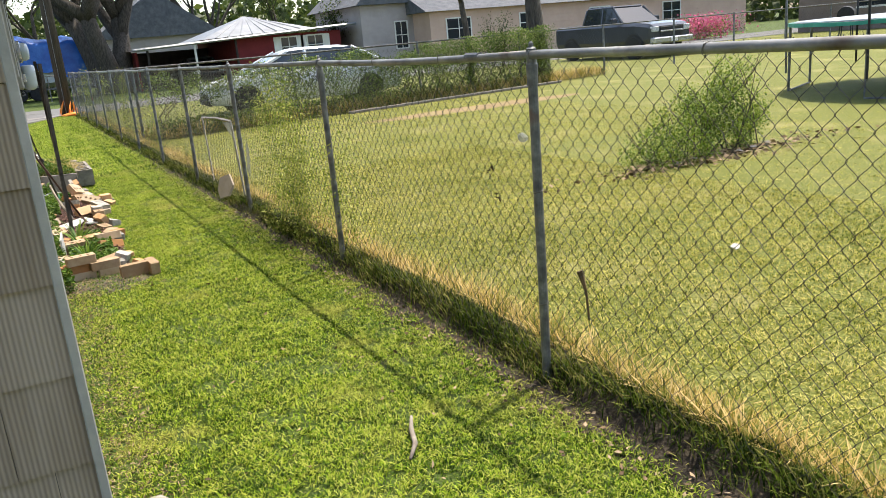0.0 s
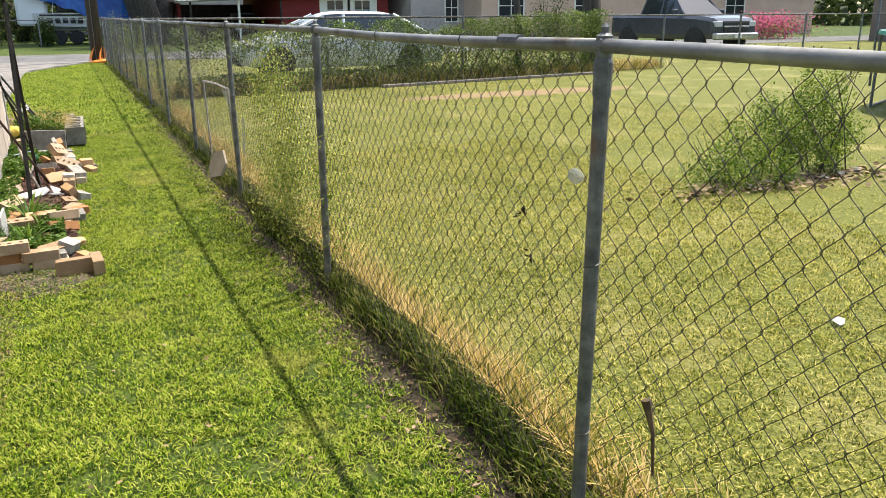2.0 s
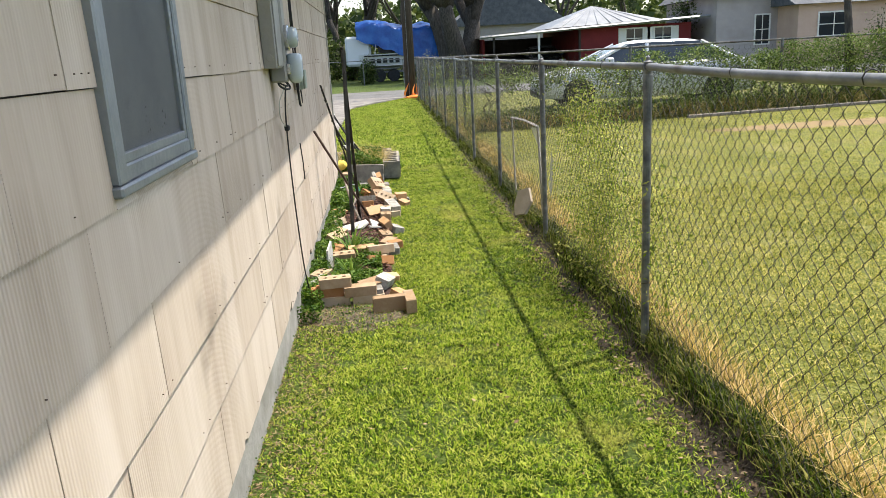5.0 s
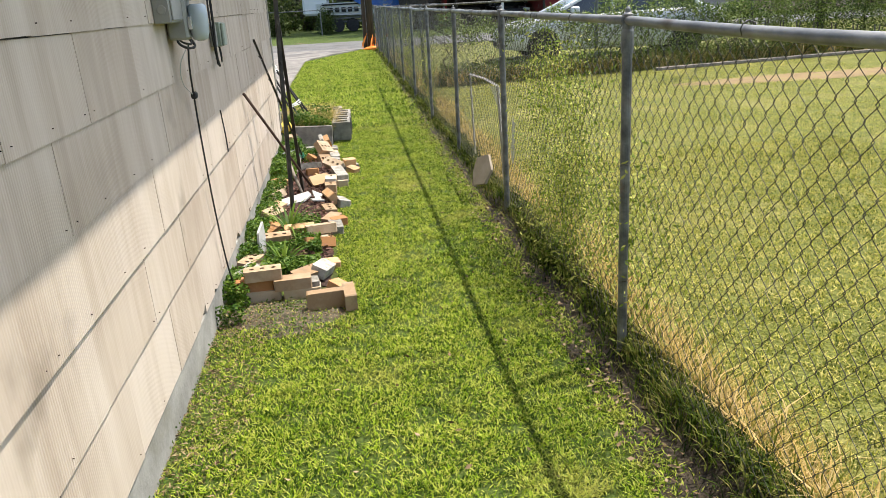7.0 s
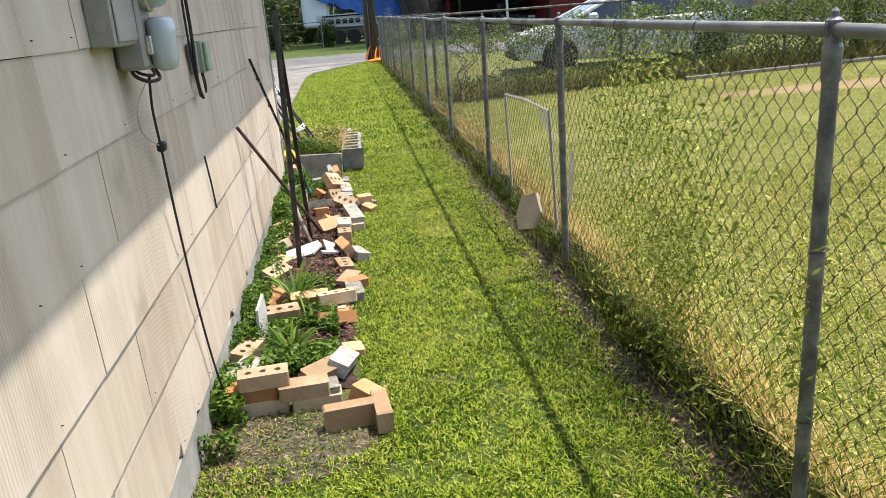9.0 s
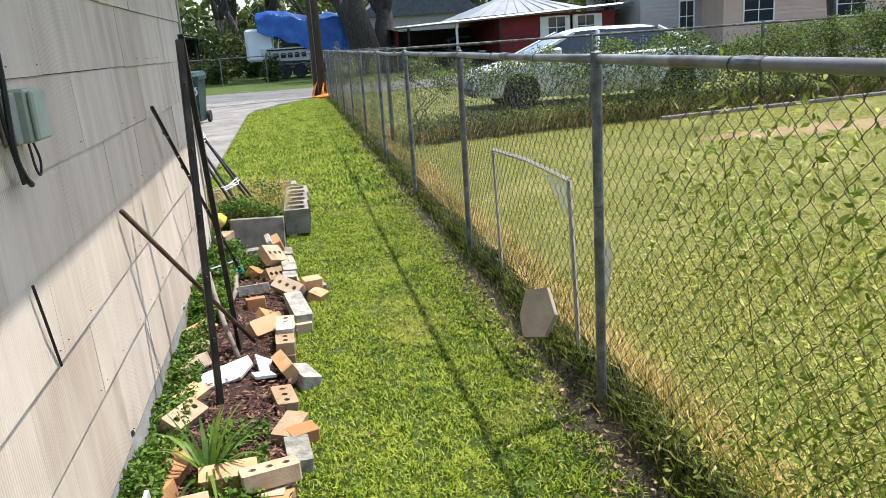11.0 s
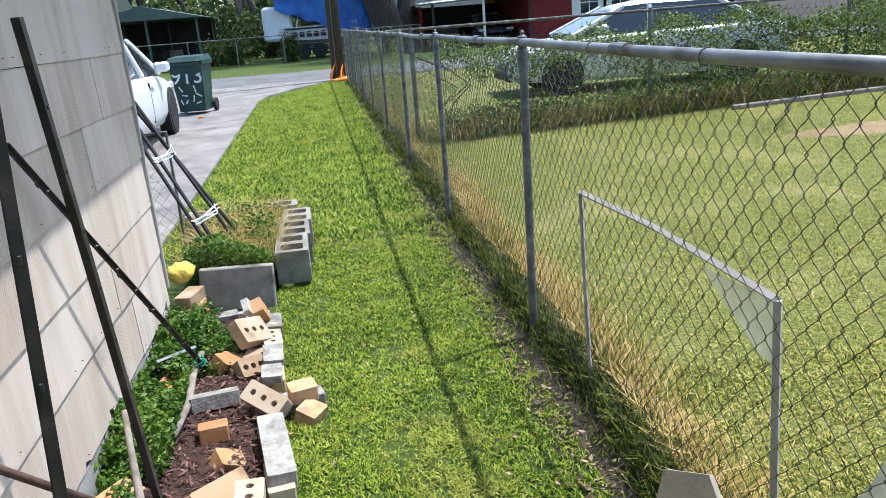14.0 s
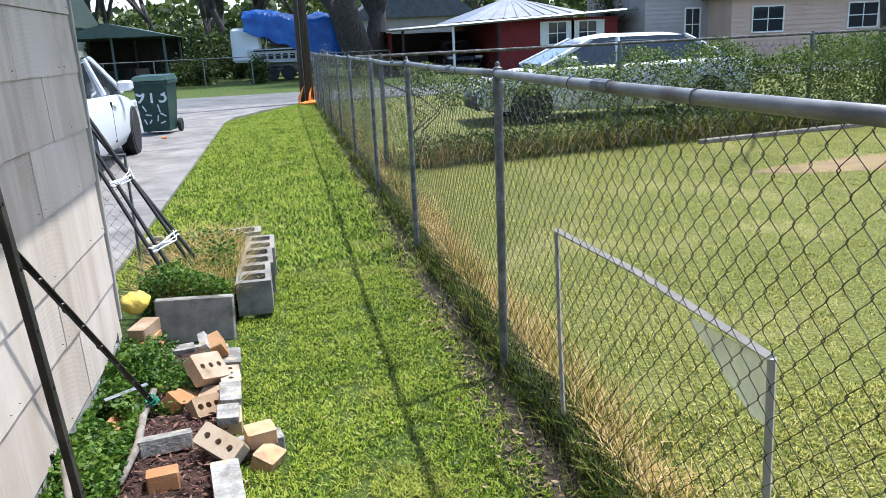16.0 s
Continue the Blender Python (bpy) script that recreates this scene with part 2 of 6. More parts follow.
M_METERGLASS = mat("meter_dome", [(0.36, 0.42, 0.47), (0.46, 0.52, 0.57)], scale=3, rough=0.12, bump=0, spec=0.7)
M_BLACK = mat("black_rubber", [(0.012, 0.012, 0.013), (0.03, 0.03, 0.03)], scale=9, rough=0.7, bump=0.2)
M_WHITECORD = mat("white_cord", [(0.55, 0.55, 0.55), (0.7, 0.7, 0.7)], scale=9, rough=0.8, bump=0)
M_YELLOW = mat("yellow_foam", [(0.62, 0.45, 0.07), (0.75, 0.58, 0.14)], scale=7, rough=0.8, bump=0.4, bscale=30)
M_ORANGE = mat("orange_netting", [(0.7, 0.2, 0.03), (0.85, 0.32, 0.06)], scale=7, rough=0.6, bump=0.3, bscale=40, trans=0.2)
M_TARP = mat("blue_tarp", [(0.006, 0.06, 0.3), (0.01, 0.1, 0.42), (0.03, 0.16, 0.52)], scale=1.4, rough=0.4, bump=0.7, bscale=3, dist=0.08, spec=0.5)
M_RED = mat("red_clapboard", [(0.13, 0.012, 0.014), (0.19, 0.02, 0.02)], scale=2, rough=0.7, bump=0.2)
M_PINK = mat("peach_clapboard", [(0.5, 0.34, 0.27), (0.58, 0.41, 0.33)], scale=1, rough=0.8, bump=0.2)
M_GREYHOUSE = mat("grey_clapboard", [(0.33, 0.29, 0.28), (0.42, 0.37, 0.36)], scale=1, rough=0.8, bump=0.2)
M_BROWNHOUSE = mat("brown_clapboard", [(0.16, 0.12, 0.1), (0.22, 0.17, 0.14)], scale=1, rough=0.8, bump=0.2)
M_GREENHOUSE = mat("pale_green_clapboard", [(0.3, 0.36, 0.32), (0.38, 0.44, 0.4)], scale=1, rough=0.8, bump=0.2)
M_TIN = mat("roof_metal", [(0.19, 0.2, 0.215), (0.27, 0.28, 0.295)], scale=1.5, rough=0.45, metal=0.3, bump=0.1)
M_GREENTIN = mat("dark_green_metal", [(0.05, 0.075, 0.065), (0.085, 0.115, 0.1)], scale=1.5, rough=0.6, bump=0.1)
M_SHINGLE = mat("dark_shingle", [(0.07, 0.075, 0.085), (0.13, 0.135, 0.15)], scale=3, rough=0.9, bump=0.5)
M_WHITETRIM = mat("white_trim", [(0.62, 0.6, 0.57), (0.74, 0.72, 0.7)], scale=2, rough=0.6, bump=0.05)
# near-black brown that holds the carports' inner shade in its colour
M_CARPORTSHADE = mat("carport_shade_dark", [(0.02, 0.017, 0.015), (0.05, 0.04, 0.035)], scale=2, rough=0.8)
M_CARWHITE = mat("white_car_paint", [(0.7, 0.72, 0.74), (0.76, 0.78, 0.8)], scale=1, rough=0.22, bump=0, spec=0.6)
M_CARSILVER = mat("silver_car_paint", [(0.55, 0.57, 0.6), (0.62, 0.64, 0.67)], scale=1, rough=0.28, bump=0, spec=0.6, metal=0.15)
M_TRUCK = mat("charcoal_truck_paint", [(0.035, 0.04, 0.05), (0.055, 0.06, 0.075)], scale=1, rough=0.2, bump=0, spec=0.6)
M_CHROME = mat("bright_metal", [(0.5, 0.51, 0.52), (0.62, 0.63, 0.64)], scale=3, rough=0.25, metal=0.8, bump=0)
M_GLASS = glass_mat("dark_glass")
M_LENS = glass_mat("headlight_lens", (0.5, 0.52, 0.54), 0.1)
M_BIN = mat("dark_green_bin", [(0.012, 0.035, 0.03), (0.025, 0.06, 0.05)], scale=4, rough=0.5, bump=0.1, spots=((0.06, 0.1, 0.09), 6, 0.6, 0.75))
M_PAINTW = mat("white_spray_paint", [(0.5, 0.52, 0.52), (0.68, 0.7, 0.7)], scale=12, rough=0.7, bump=0)
M_GREY = mat("trampoline_mat_grey", [(0.22, 0.25, 0.28), (0.3, 0.33, 0.36)], scale=3, rough=0.7, bump=0.1)
M_TEAL = mat("teal_pad", [(0.02, 0.2, 0.13), (0.04, 0.3, 0.2)], scale=3, rough=0.5, bump=0.1)
M_PINKFLOWER = mat("pink_blossom", [(0.5, 0.08, 0.18), (0.65, 0.2, 0.3)], scale=3, bump=0, island=0.5, trans=0.3)
M_STICK = mat("peeled_stick", [(0.13, 0.105, 0.085), (0.32, 0.28, 0.24)], scale=14, rough=0.9, bump=0.4, bscale=60, dist=0.004)
M_SLAB = mat("beige_slab", [(0.28, 0.235, 0.18), (0.38, 0.325, 0.26)], scale=8, rough=0.9, bump=0.3, bscale=80, dist=0.003)
M_DEADLEAF = mat("dead_leaf", [(0.03, 0.022, 0.015), (0.07, 0.05, 0.035)], scale=40, rough=0.9, bump=0.2)
M_CLOTH = mat("pale_plastic_film", [(0.3, 0.31, 0.29), (0.45, 0.46, 0.44)], scale=5, rough=0.4, bump=0.5, bscale=20, trans=0.4)
M_WEEDL = mat("pale_weed_leaves", [(0.13, 0.19, 0.025), (0.28, 0.34, 0.06), (0.46, 0.46, 0.13)], scale=2, rough=0.6, spec=0.1, bump=0, island=0.6, trans=0.35)
_nt = M_CLOTH.node_tree
_mx, _tp = _nt.nodes.new("ShaderNodeMixShader"), _nt.nodes.new("ShaderNodeBsdfTransparent")
_old = _nt.nodes["Material Output"].inputs[0].links[0].from_socket
_mx.inputs[0].default_value = 0.45
_nt.links.new(_old, _mx.inputs[1]); _nt.links.new(_tp.outputs[0], _mx.inputs[2]); _nt.links.new(_mx.outputs[0], _nt.nodes["Material Output"].inputs[0])
M_GREENTIE = mat("green_tie", [(0.02, 0.2, 0.12), (0.04, 0.3, 0.2)], scale=5, rough=0.6, bump=0)


# ---- mesh helpers ----
def part(name, bm, material, parent=None, label="", smooth=False):
    me = bpy.data.meshes.new(name)
    bmesh.ops.recalc_face_normals(bm, faces=bm.faces)
    bm.to_mesh(me)
    bm.free()
    if smooth:
        me.polygons.foreach_set("use_smooth", [True] * len(me.polygons))
    me.materials.append(material)
    ob = new(name, me)
    if parent is not None:
        ob.parent = parent
    if label:
        tagged(ob, label)
    return ob


def shared(name, me, m, parent=None):
    ob = new(name, me)
    if parent is not None:
        ob.parent = parent
    ob.matrix_basis = m
    return ob


def thing(name, m, label, category, group="", kind=""):
    ob = new(name)
    ob.matrix_basis = m
    return tagged(ob, label, category, group, kind)


def B():
    return bmesh.new()


def box(bm, lo, hi, bevel=0.0, m=None):
    lo, hi = Vector(lo), Vector(hi)
    r = bmesh.ops.create_cube(bm, size=1, matrix=Matrix.Translation((lo + hi) / 2) @ Matrix.Diagonal((*(hi - lo), 1)))
    vs = r["verts"]
    if bevel:
        es = list({e for v in vs for e in v.link_edges})
        rb = bmesh.ops.bevel(bm, geom=es, offset=bevel, segments=1, affect="EDGES")
        vs = list({v for f in rb["faces"] for v in f.verts} | {v for v in vs if v.is_valid})
    if m is not None:
        bmesh.ops.transform(bm, matrix=m, verts=vs)
    return bm


def rod(bm, a, b, r0, r1=None, n=8, cap=True):
    a, b = Vector(a), Vector(b)
    d = b - a
    q = d.to_track_quat("Z", "Y").to_matrix().to_4x4()
    bmesh.ops.create_cone(bm, cap_ends=cap, segments=n, radius1=r0, radius2=r0 if r1 is None else r1, depth=d.length,
                          matrix=Matrix.Translation((a + b) / 2) @ q)
    return bm


def tube(bm, pts, r, n=6):
    """A round tube along a line of points; r is one radius or one per point."""
    pts = [Vector(p) for p in pts]
    rs = r if isinstance(r, (list, tuple)) else [r] * len(pts)
    rings, up = [], None
    for i, p in enumerate(pts):
        d = (pts[min(i + 1, len(pts) - 1)] - pts[max(i - 1, 0)]).normalized()
        if up is None:
            up = Vector((0, 0, 1)) if abs(d.z) < 0.9 else Vector((1, 0, 0))
        s = d.cross(up).normalized()
        up = s.cross(d).normalized()
        rings.append([bm.verts.new(p + (s * math.cos(2 * math.pi * k / n) + up * math.sin(2 * math.pi * k / n)) * rs[i]) for k in range(n)])
    for a, b in zip(rings, rings[1:]):
        for k in range(n):
            bm.faces.new((a[k], a[(k + 1) % n], b[(k + 1) % n], b[k]))
    bm.faces.new(rings[0][::-1])
    bm.faces.new(rings[-1])
    return bm


def lathe(bm, prof, n=16, m=None):
    """Turns a profile of (radius, z) round the z axis."""
    rings = [[bm.verts.new((r * math.cos(2 * math.pi * k / n), r * math.sin(2 * math.pi * k / n), z)) for k in range(n)] for r, z in prof]
    for a, b in zip(rings, rings[1:]):
        for k in range(n):
            bm.faces.new((a[k], a[(k + 1) % n], b[(k + 1) % n], b[k]))
    bm.faces.new(rings[0][::-1]); bm.faces.new(rings[-1])
    if m is not None:
        bmesh.ops.transform(bm, matrix=m, verts=[v for r in rings for v in r])
    return bm


def flow(pts, n=6):
    """A smooth line through points."""
    p = [Vector(q) for q in pts]
    p = [p[0] * 2 - p[1]] + p + [p[-1] * 2 - p[-2]]
    out = []
    for a, b, c, d in zip(p, p[1:], p[2:], p[3:]):
        for k in range(n):
            t = k / n
            out.append(0.5 * (2 * b + (c - a) * t + (2 * a - 5 * b + 4 * c - d) * t * t + (3 * b - a - 3 * c + d) * t ** 3))
    return out + [p[-2]]


def prism(bm, outer, h, holes=(), m=None):
    """An upright prism of height h over a flat outline, with holes right through it."""
    loops, made = [], []
    for pts in (outer, *holes):
        lo = [bm.verts.new((x, y, 0)) for x, y in pts]
        hi = [bm.verts.new((x, y, h)) for x, y in pts]
        made += lo + hi
        for k in range(len(pts)):
            j = (k + 1) % len(pts)
            bm.faces.new((lo[k], lo[j], hi[j], hi[k]))
        loops.append((lo, hi))
    for side in (0, 1):
        es = []
        for lp in loops:
            vs = lp[side]
            es += [bm.edges.get((vs[k], vs[(k + 1) % len(vs)])) for k in range(len(vs))]
        bmesh.ops.triangle_fill(bm, use_beauty=True, edges=es)
    if m is not None:
        bmesh.ops.transform(bm, matrix=m, verts=made)
    return bm


def circle(x, y, r, n=8, sy=1.0):
    return [(x + r * math.cos(2 * math.pi * k / n), y + r * sy * math.sin(2 * math.pi * k / n)) for k in range(n)]


def array_mesh(name, V, F, material):
    """A mesh object from arrays of points and faces."""
    me = bpy.data.meshes.new(name)
    k = F.shape[1]
    me.vertices.add(len(V)); me.vertices.foreach_set("co", np.ascontiguousarray(V, dtype=np.float32).ravel())
    me.loops.add(F.size); me.loops.foreach_set("vertex_index", np.ascontiguousarray(F, dtype=np.int32).ravel())
    me.polygons.add(len(F)); me.polygons.foreach_set("loop_start", np.arange(0, F.size, k, dtype=np.int32))
    me.update(calc_edges=True)
    me.materials.append(material)
    return me


RNG = np.random.default_rng(7)


def blades(P, h, w, lean, bend=0.5):
    """Bent grass blades at points P, each in its own direction."""
    n = len(P)
    a = RNG.uniform(0, 2 * np.pi, n)
    d = np.stack([np.cos(a), np.sin(a), np.zeros(n)], 1)
    s = np.stack([-d[:, 1], d[:, 0], np.zeros(n)], 1)
    L = (lean * RNG.uniform(0.2, 1.0, n))[:, None]
    up = np.array([0, 0, 1.0])
    hh, ww = np.asarray(h)[:, None], np.asarray(w)[:, None]
    mid = P + hh * 0.45 * up + d * hh * L * 0.35
    tip = P + hh * (1 - bend * 0.35 * L) * up + d * hh * L * 1.15
    V = np.stack([P, mid + s * ww * 0.5, tip, mid - s * ww * 0.5], 1).reshape(-1, 3)
    i = np.arange(n)[:, None] * 4
    F = np.concatenate([i + [0, 1, 3], i + [1, 2, 3]], 0)
    return V, F


def leaves(C, size, flat=0.4, aspect=0.55):
    """Small pointed leaves (two triangles) at points C, turned at random; flat draws them level."""
    n = len(C)
    u = RNG.normal(size=(n, 3)); u[:, 2] *= 1 - flat
    u /= np.linalg.norm(u, axis=1)[:, None]
    v = RNG.normal(size=(n, 3)); v[:, 2] *= 1 - flat
    v -= (v * u).sum(1)[:, None] * u
    v /= np.linalg.norm(v, axis=1)[:, None]
    w = np.cross(u, v)
    sz = np.asarray(size)[:, None] if np.ndim(size) else np.full((n, 1), size)
    V = np.stack([C - u * sz * 0.5, C + v * sz * aspect * 0.5 + w * sz * 0.06, C + u * sz * 0.5, C - v * sz * aspect * 0.5 + w * sz * 0.06], 1).reshape(-1, 3)
    i = np.arange(n)[:, None] * 4
    return V, np.concatenate([i + [0, 1, 2], i + [0, 2, 3]], 0)


def chips(C, size, aspect=0.35):
    """Flat slivers lying about at points C."""
    V, F = leaves(C, size, flat=0.8, aspect=aspect)
    return V, F


def stuff(name, VF, material, label, category, parent=None):
    ob = new(name, array_mesh(name, VF[0], VF[1], material))
    if parent is not None:
        ob.parent = parent
        ob["kind"] = "stuff"
        return ob
    return tagged(ob, label, category, kind="stuff")


def bank(P):
    """Height of the low bank that the fence stands on."""
    x = P[:, 0] - FX - 0.02 * np.sin(P[:, 1] * 2.3) - 0.012 * np.sin(P[:, 1] * 7.1)
    return np.interp(x, [-0.16, -0.10, -0.03, 0.04, 0.12, 0.2, 0.27, 0.55], [-0.02, -0.004, -0.002, 0.06, 0.07, 0.03, -0.012, -0.012])


def tufts(n, per, x0, x1, y0, y1, r):
    """Blade feet gathered into small tufts."""
    C = scatter(n, x0, x1, y0, y1)
    P = np.repeat(C, per, axis=0)
    P[:, :2] += RNG.normal(0, r, (len(P), 2))
    return P


def scatter(n, x0, x1, y0, y1, z=0.0):
    return np.stack([RNG.uniform(x0, x1, n), RNG.uniform(y0, y1, n), np.full(n, z)], 1)


def patchy(P, scale, seed):
    """A smooth random field at points P, about 0 to 1."""
    return np.array([noise.noise((p[0] * scale + seed, p[1] * scale, seed)) for p in P.tolist()]) * 0.5 + 0.5

# ---- ground, road, drive ----
FX = 2.0                      # the side fence's line
WX = 0.30                     # face of the house's siding
HY0, HY1 = 2.40, 10.16         # the house's two corners on that side


def build_ground():
    xs = [-400, -60, -8, 0.18, 0.6, 1.1, 1.80, 2.12, 4, 8, 14, 60, 400]
    ys = [-400, -40, -4, 1, 6, 12, 20, 28.2, 60, 400]
    me = bpy.data.meshes.new("ground")
    V = [(x, y, 0) for y in ys for x in xs]
    nx = len(xs)
    F, idx = [], []
    for j in range(len(ys) - 1):
        for i in range(nx - 1):
            F.append((j * nx + i, j * nx + i + 1, (j + 1) * nx + i + 1, (j + 1) * nx + i))
            yard = ys[j] < -3
            # 2 is the strip at the fence foot, its shade in the dirt colour
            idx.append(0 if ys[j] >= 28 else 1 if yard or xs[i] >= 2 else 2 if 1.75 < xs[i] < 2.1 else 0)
    me.from_pydata(V, [], F)
    for m in (M_SOIL, M_YARD, M_DIRTSHADE):
        me.materials.append(m)
    me.polygons.foreach_set("material_index", idx)
    tagged(new("ground", me), "mown suburban lawn ground, green and yellowing", "ground", kind="structure")
    bm = box(B(), (-150, 28.4, -0.1), (150, 33.8, 0.012))
    tagged(part("road", bm, M_ASPH), "worn grey asphalt street", "road", kind="structure")


def build_drive():
    drive = thing("driveway", pose(0, 0, 0), "stained concrete driveway slabs running to the street", "driveway", kind="structure")
    rows = [(10.4, 14.5), (14.52, 18.9), (18.92, 23.2)]
    for y0, y1 in rows:
        part("slab", box(B(), (-4.6, y0, -0.1), (-0.08, y1, 0.035), 0.012), M_CONC, drive)
    out = [(-4.6, 23.22), (-0.08, 23.22), (0.05, 24.4), (0.55, 25.8), (1.5, 27.6), (2.0, 28.39), (-6.5, 28.39), (-5.2, 26.2)]
    part("slab", prism(B(), out, 0.13, m=pose(0, 0, -0.1)), M_CONC, drive)


# ---- the side fence ----
def link_wire(L, H, w=0.068, h=0.074, r=0.0014, fine=False):
    """Woven zigzag wires of one bay of length L and height H, with twisted ends above."""
    V, F = [], []
    n = int(L / (w / 2))
    steps = int(H / (h / 2))
    tri = [(math.cos(a) * r, math.sin(a) * r) for a in (0.5, 2.6, 4.7)]
    for k in range(n):
        pts = []
        q = 4 if fine else 1
        jy = [random.uniform(-.0025, .0025) for _ in range(steps + 2)]
        for s in range(steps * q + 1):
            u = s / q
            ph = math.cos(math.pi * (u + k))          # +1 at the inner columns, -1 at the outer
            ph = 0.3 * ph + 0.7 * (2 * abs((u + k) % 2 - 1) - 1)     # nearly straight legs, bent at the knuckles
            pts.append((0.003 * ph, (k + 0.5 - 0.5 * ph) * w / 2 + jy[int(u)], u * h / 2))
        base = len(V)
        for x, y, z in pts:
            for a, b in tri:
                V.append((x + a, y + b, z))
        for s in range(len(pts) - 1):
            o = base + s * 3
            for q in range(3):
                F.append((o + q, o + (q + 1) % 3, o + 3 + (q + 1) % 3, o + 3 + q))
        if k % 2 == 0:
            x, y, z = pts[-1]
            for dy in (-0.008, 0.008):
                o = len(V)
                for a, b in tri:
                    V.append((x + a, y + b, z))
                for a, b in tri:
                    V.append((x + a, y + dy + b, z + 0.04))
                for q in range(3):
                    F.append((o + q, o + (q + 1) % 3, o + 3 + (q + 1) % 3, o + 3 + q))
    return np.array(V), np.array(F)


POSTS = [2.80 + 2.245 * i for i in range(-2, 11)] + [26.95]


def build_fence():
    fence = thing("chain_link_fence", pose(FX, 0, 0), "weathered galvanised chain-link fence with pipe top rail", "fence")
    bm = rod(B(), (0, 0, -0.1), (0, 0, 1.27), 0.0185, n=14)
    post0 = part("post", bm, M_GALV, fence, smooth=False)
    cap = B()
    lathe(cap, [(0.0215, 1.20), (0.0225, 1.275), (0.0195, 1.283), (0.0195, 1.333), (0.009, 1.34), (0.009, 1.352), (0.003, 1.36)], 14)
    cap0 = part("post_cap", cap, M_GALV, post0)
    ring = B()
    tube(ring, [(0.0215 * math.cos(a), 0.0, 1.312 + 0.0215 * math.sin(a)) for a in [k * math.pi / 6 for k in range(13)]], 0.006, 5)
    ring0 = part("rail_ring", ring, M_GALV, post0)
    tie = B()
    tube(tie, [(0.0205 * math.cos(a), 0.0205 * math.sin(a), 0.78 + 0.004 * a) for a in [k * math.pi / 4 for k in range(10)]], 0.002, 4)
    part("tie_wire", tie, M_WIRE, post0)
    tie = B()
    tube(tie, [(0.0205 * math.cos(a), 0.0205 * math.sin(a), 0.32 + 0.004 * a) for a in [k * math.pi / 4 for k in range(10)]], 0.002, 4)
    part("tie_wire", tie, M_WIRE, post0)
    leanr = random.Random(4)
    for i, y in enumerate(POSTS):
        m = pose(0, y, 0, leanr.uniform(-0.2, 0.2), leanr.uniform(-0.3, 0.3), leanr.uniform(0, 40))
        if i == 0:
            post0.matrix_basis = m
        else:
            copy_thing(post0, m)
    for i, (a, b) in enumerate(zip(POSTS, POSTS[1:])):
        sag = leanr.uniform(0.0, 0.014)
        pts = [(0, a + (b - a) * k / 6, 1.312 - sag * math.sin(math.pi * k / 6)) for k in range(7)]
        rail = part("top_rail", tube(B(), pts, 0.0165, 10), M_RAIL, fence, smooth=True)
        c = a + (b - a) * leanr.uniform(0.15, 0.85)
        part("sleeve", tube(B(), [(0, c - 0.05, 1.311), (0, c + 0.05, 1.311)], 0.0182, 10), M_GALV, rail)
        for q in (0.3, 0.62):
            y = a + (b - a) * q
            part("tie_wire", tube(B(), [(0.02 * math.cos(s), y + 0.003 * s, 1.308 + 0.0205 * math.sin(s)) for s in [k * math.pi / 4 for k in range(9)]], 0.002, 4), M_WIRE, rail)
        V, F = link_wire(b - a, 1.27, fine=a < 8)
        me = array_mesh("wire_mesh", V + np.array([0.022, a, 0.03]), F, M_WIRE)
        ob = new("wire_mesh", me)
        ob.parent = fence
        ob["kind"] = "stuff"


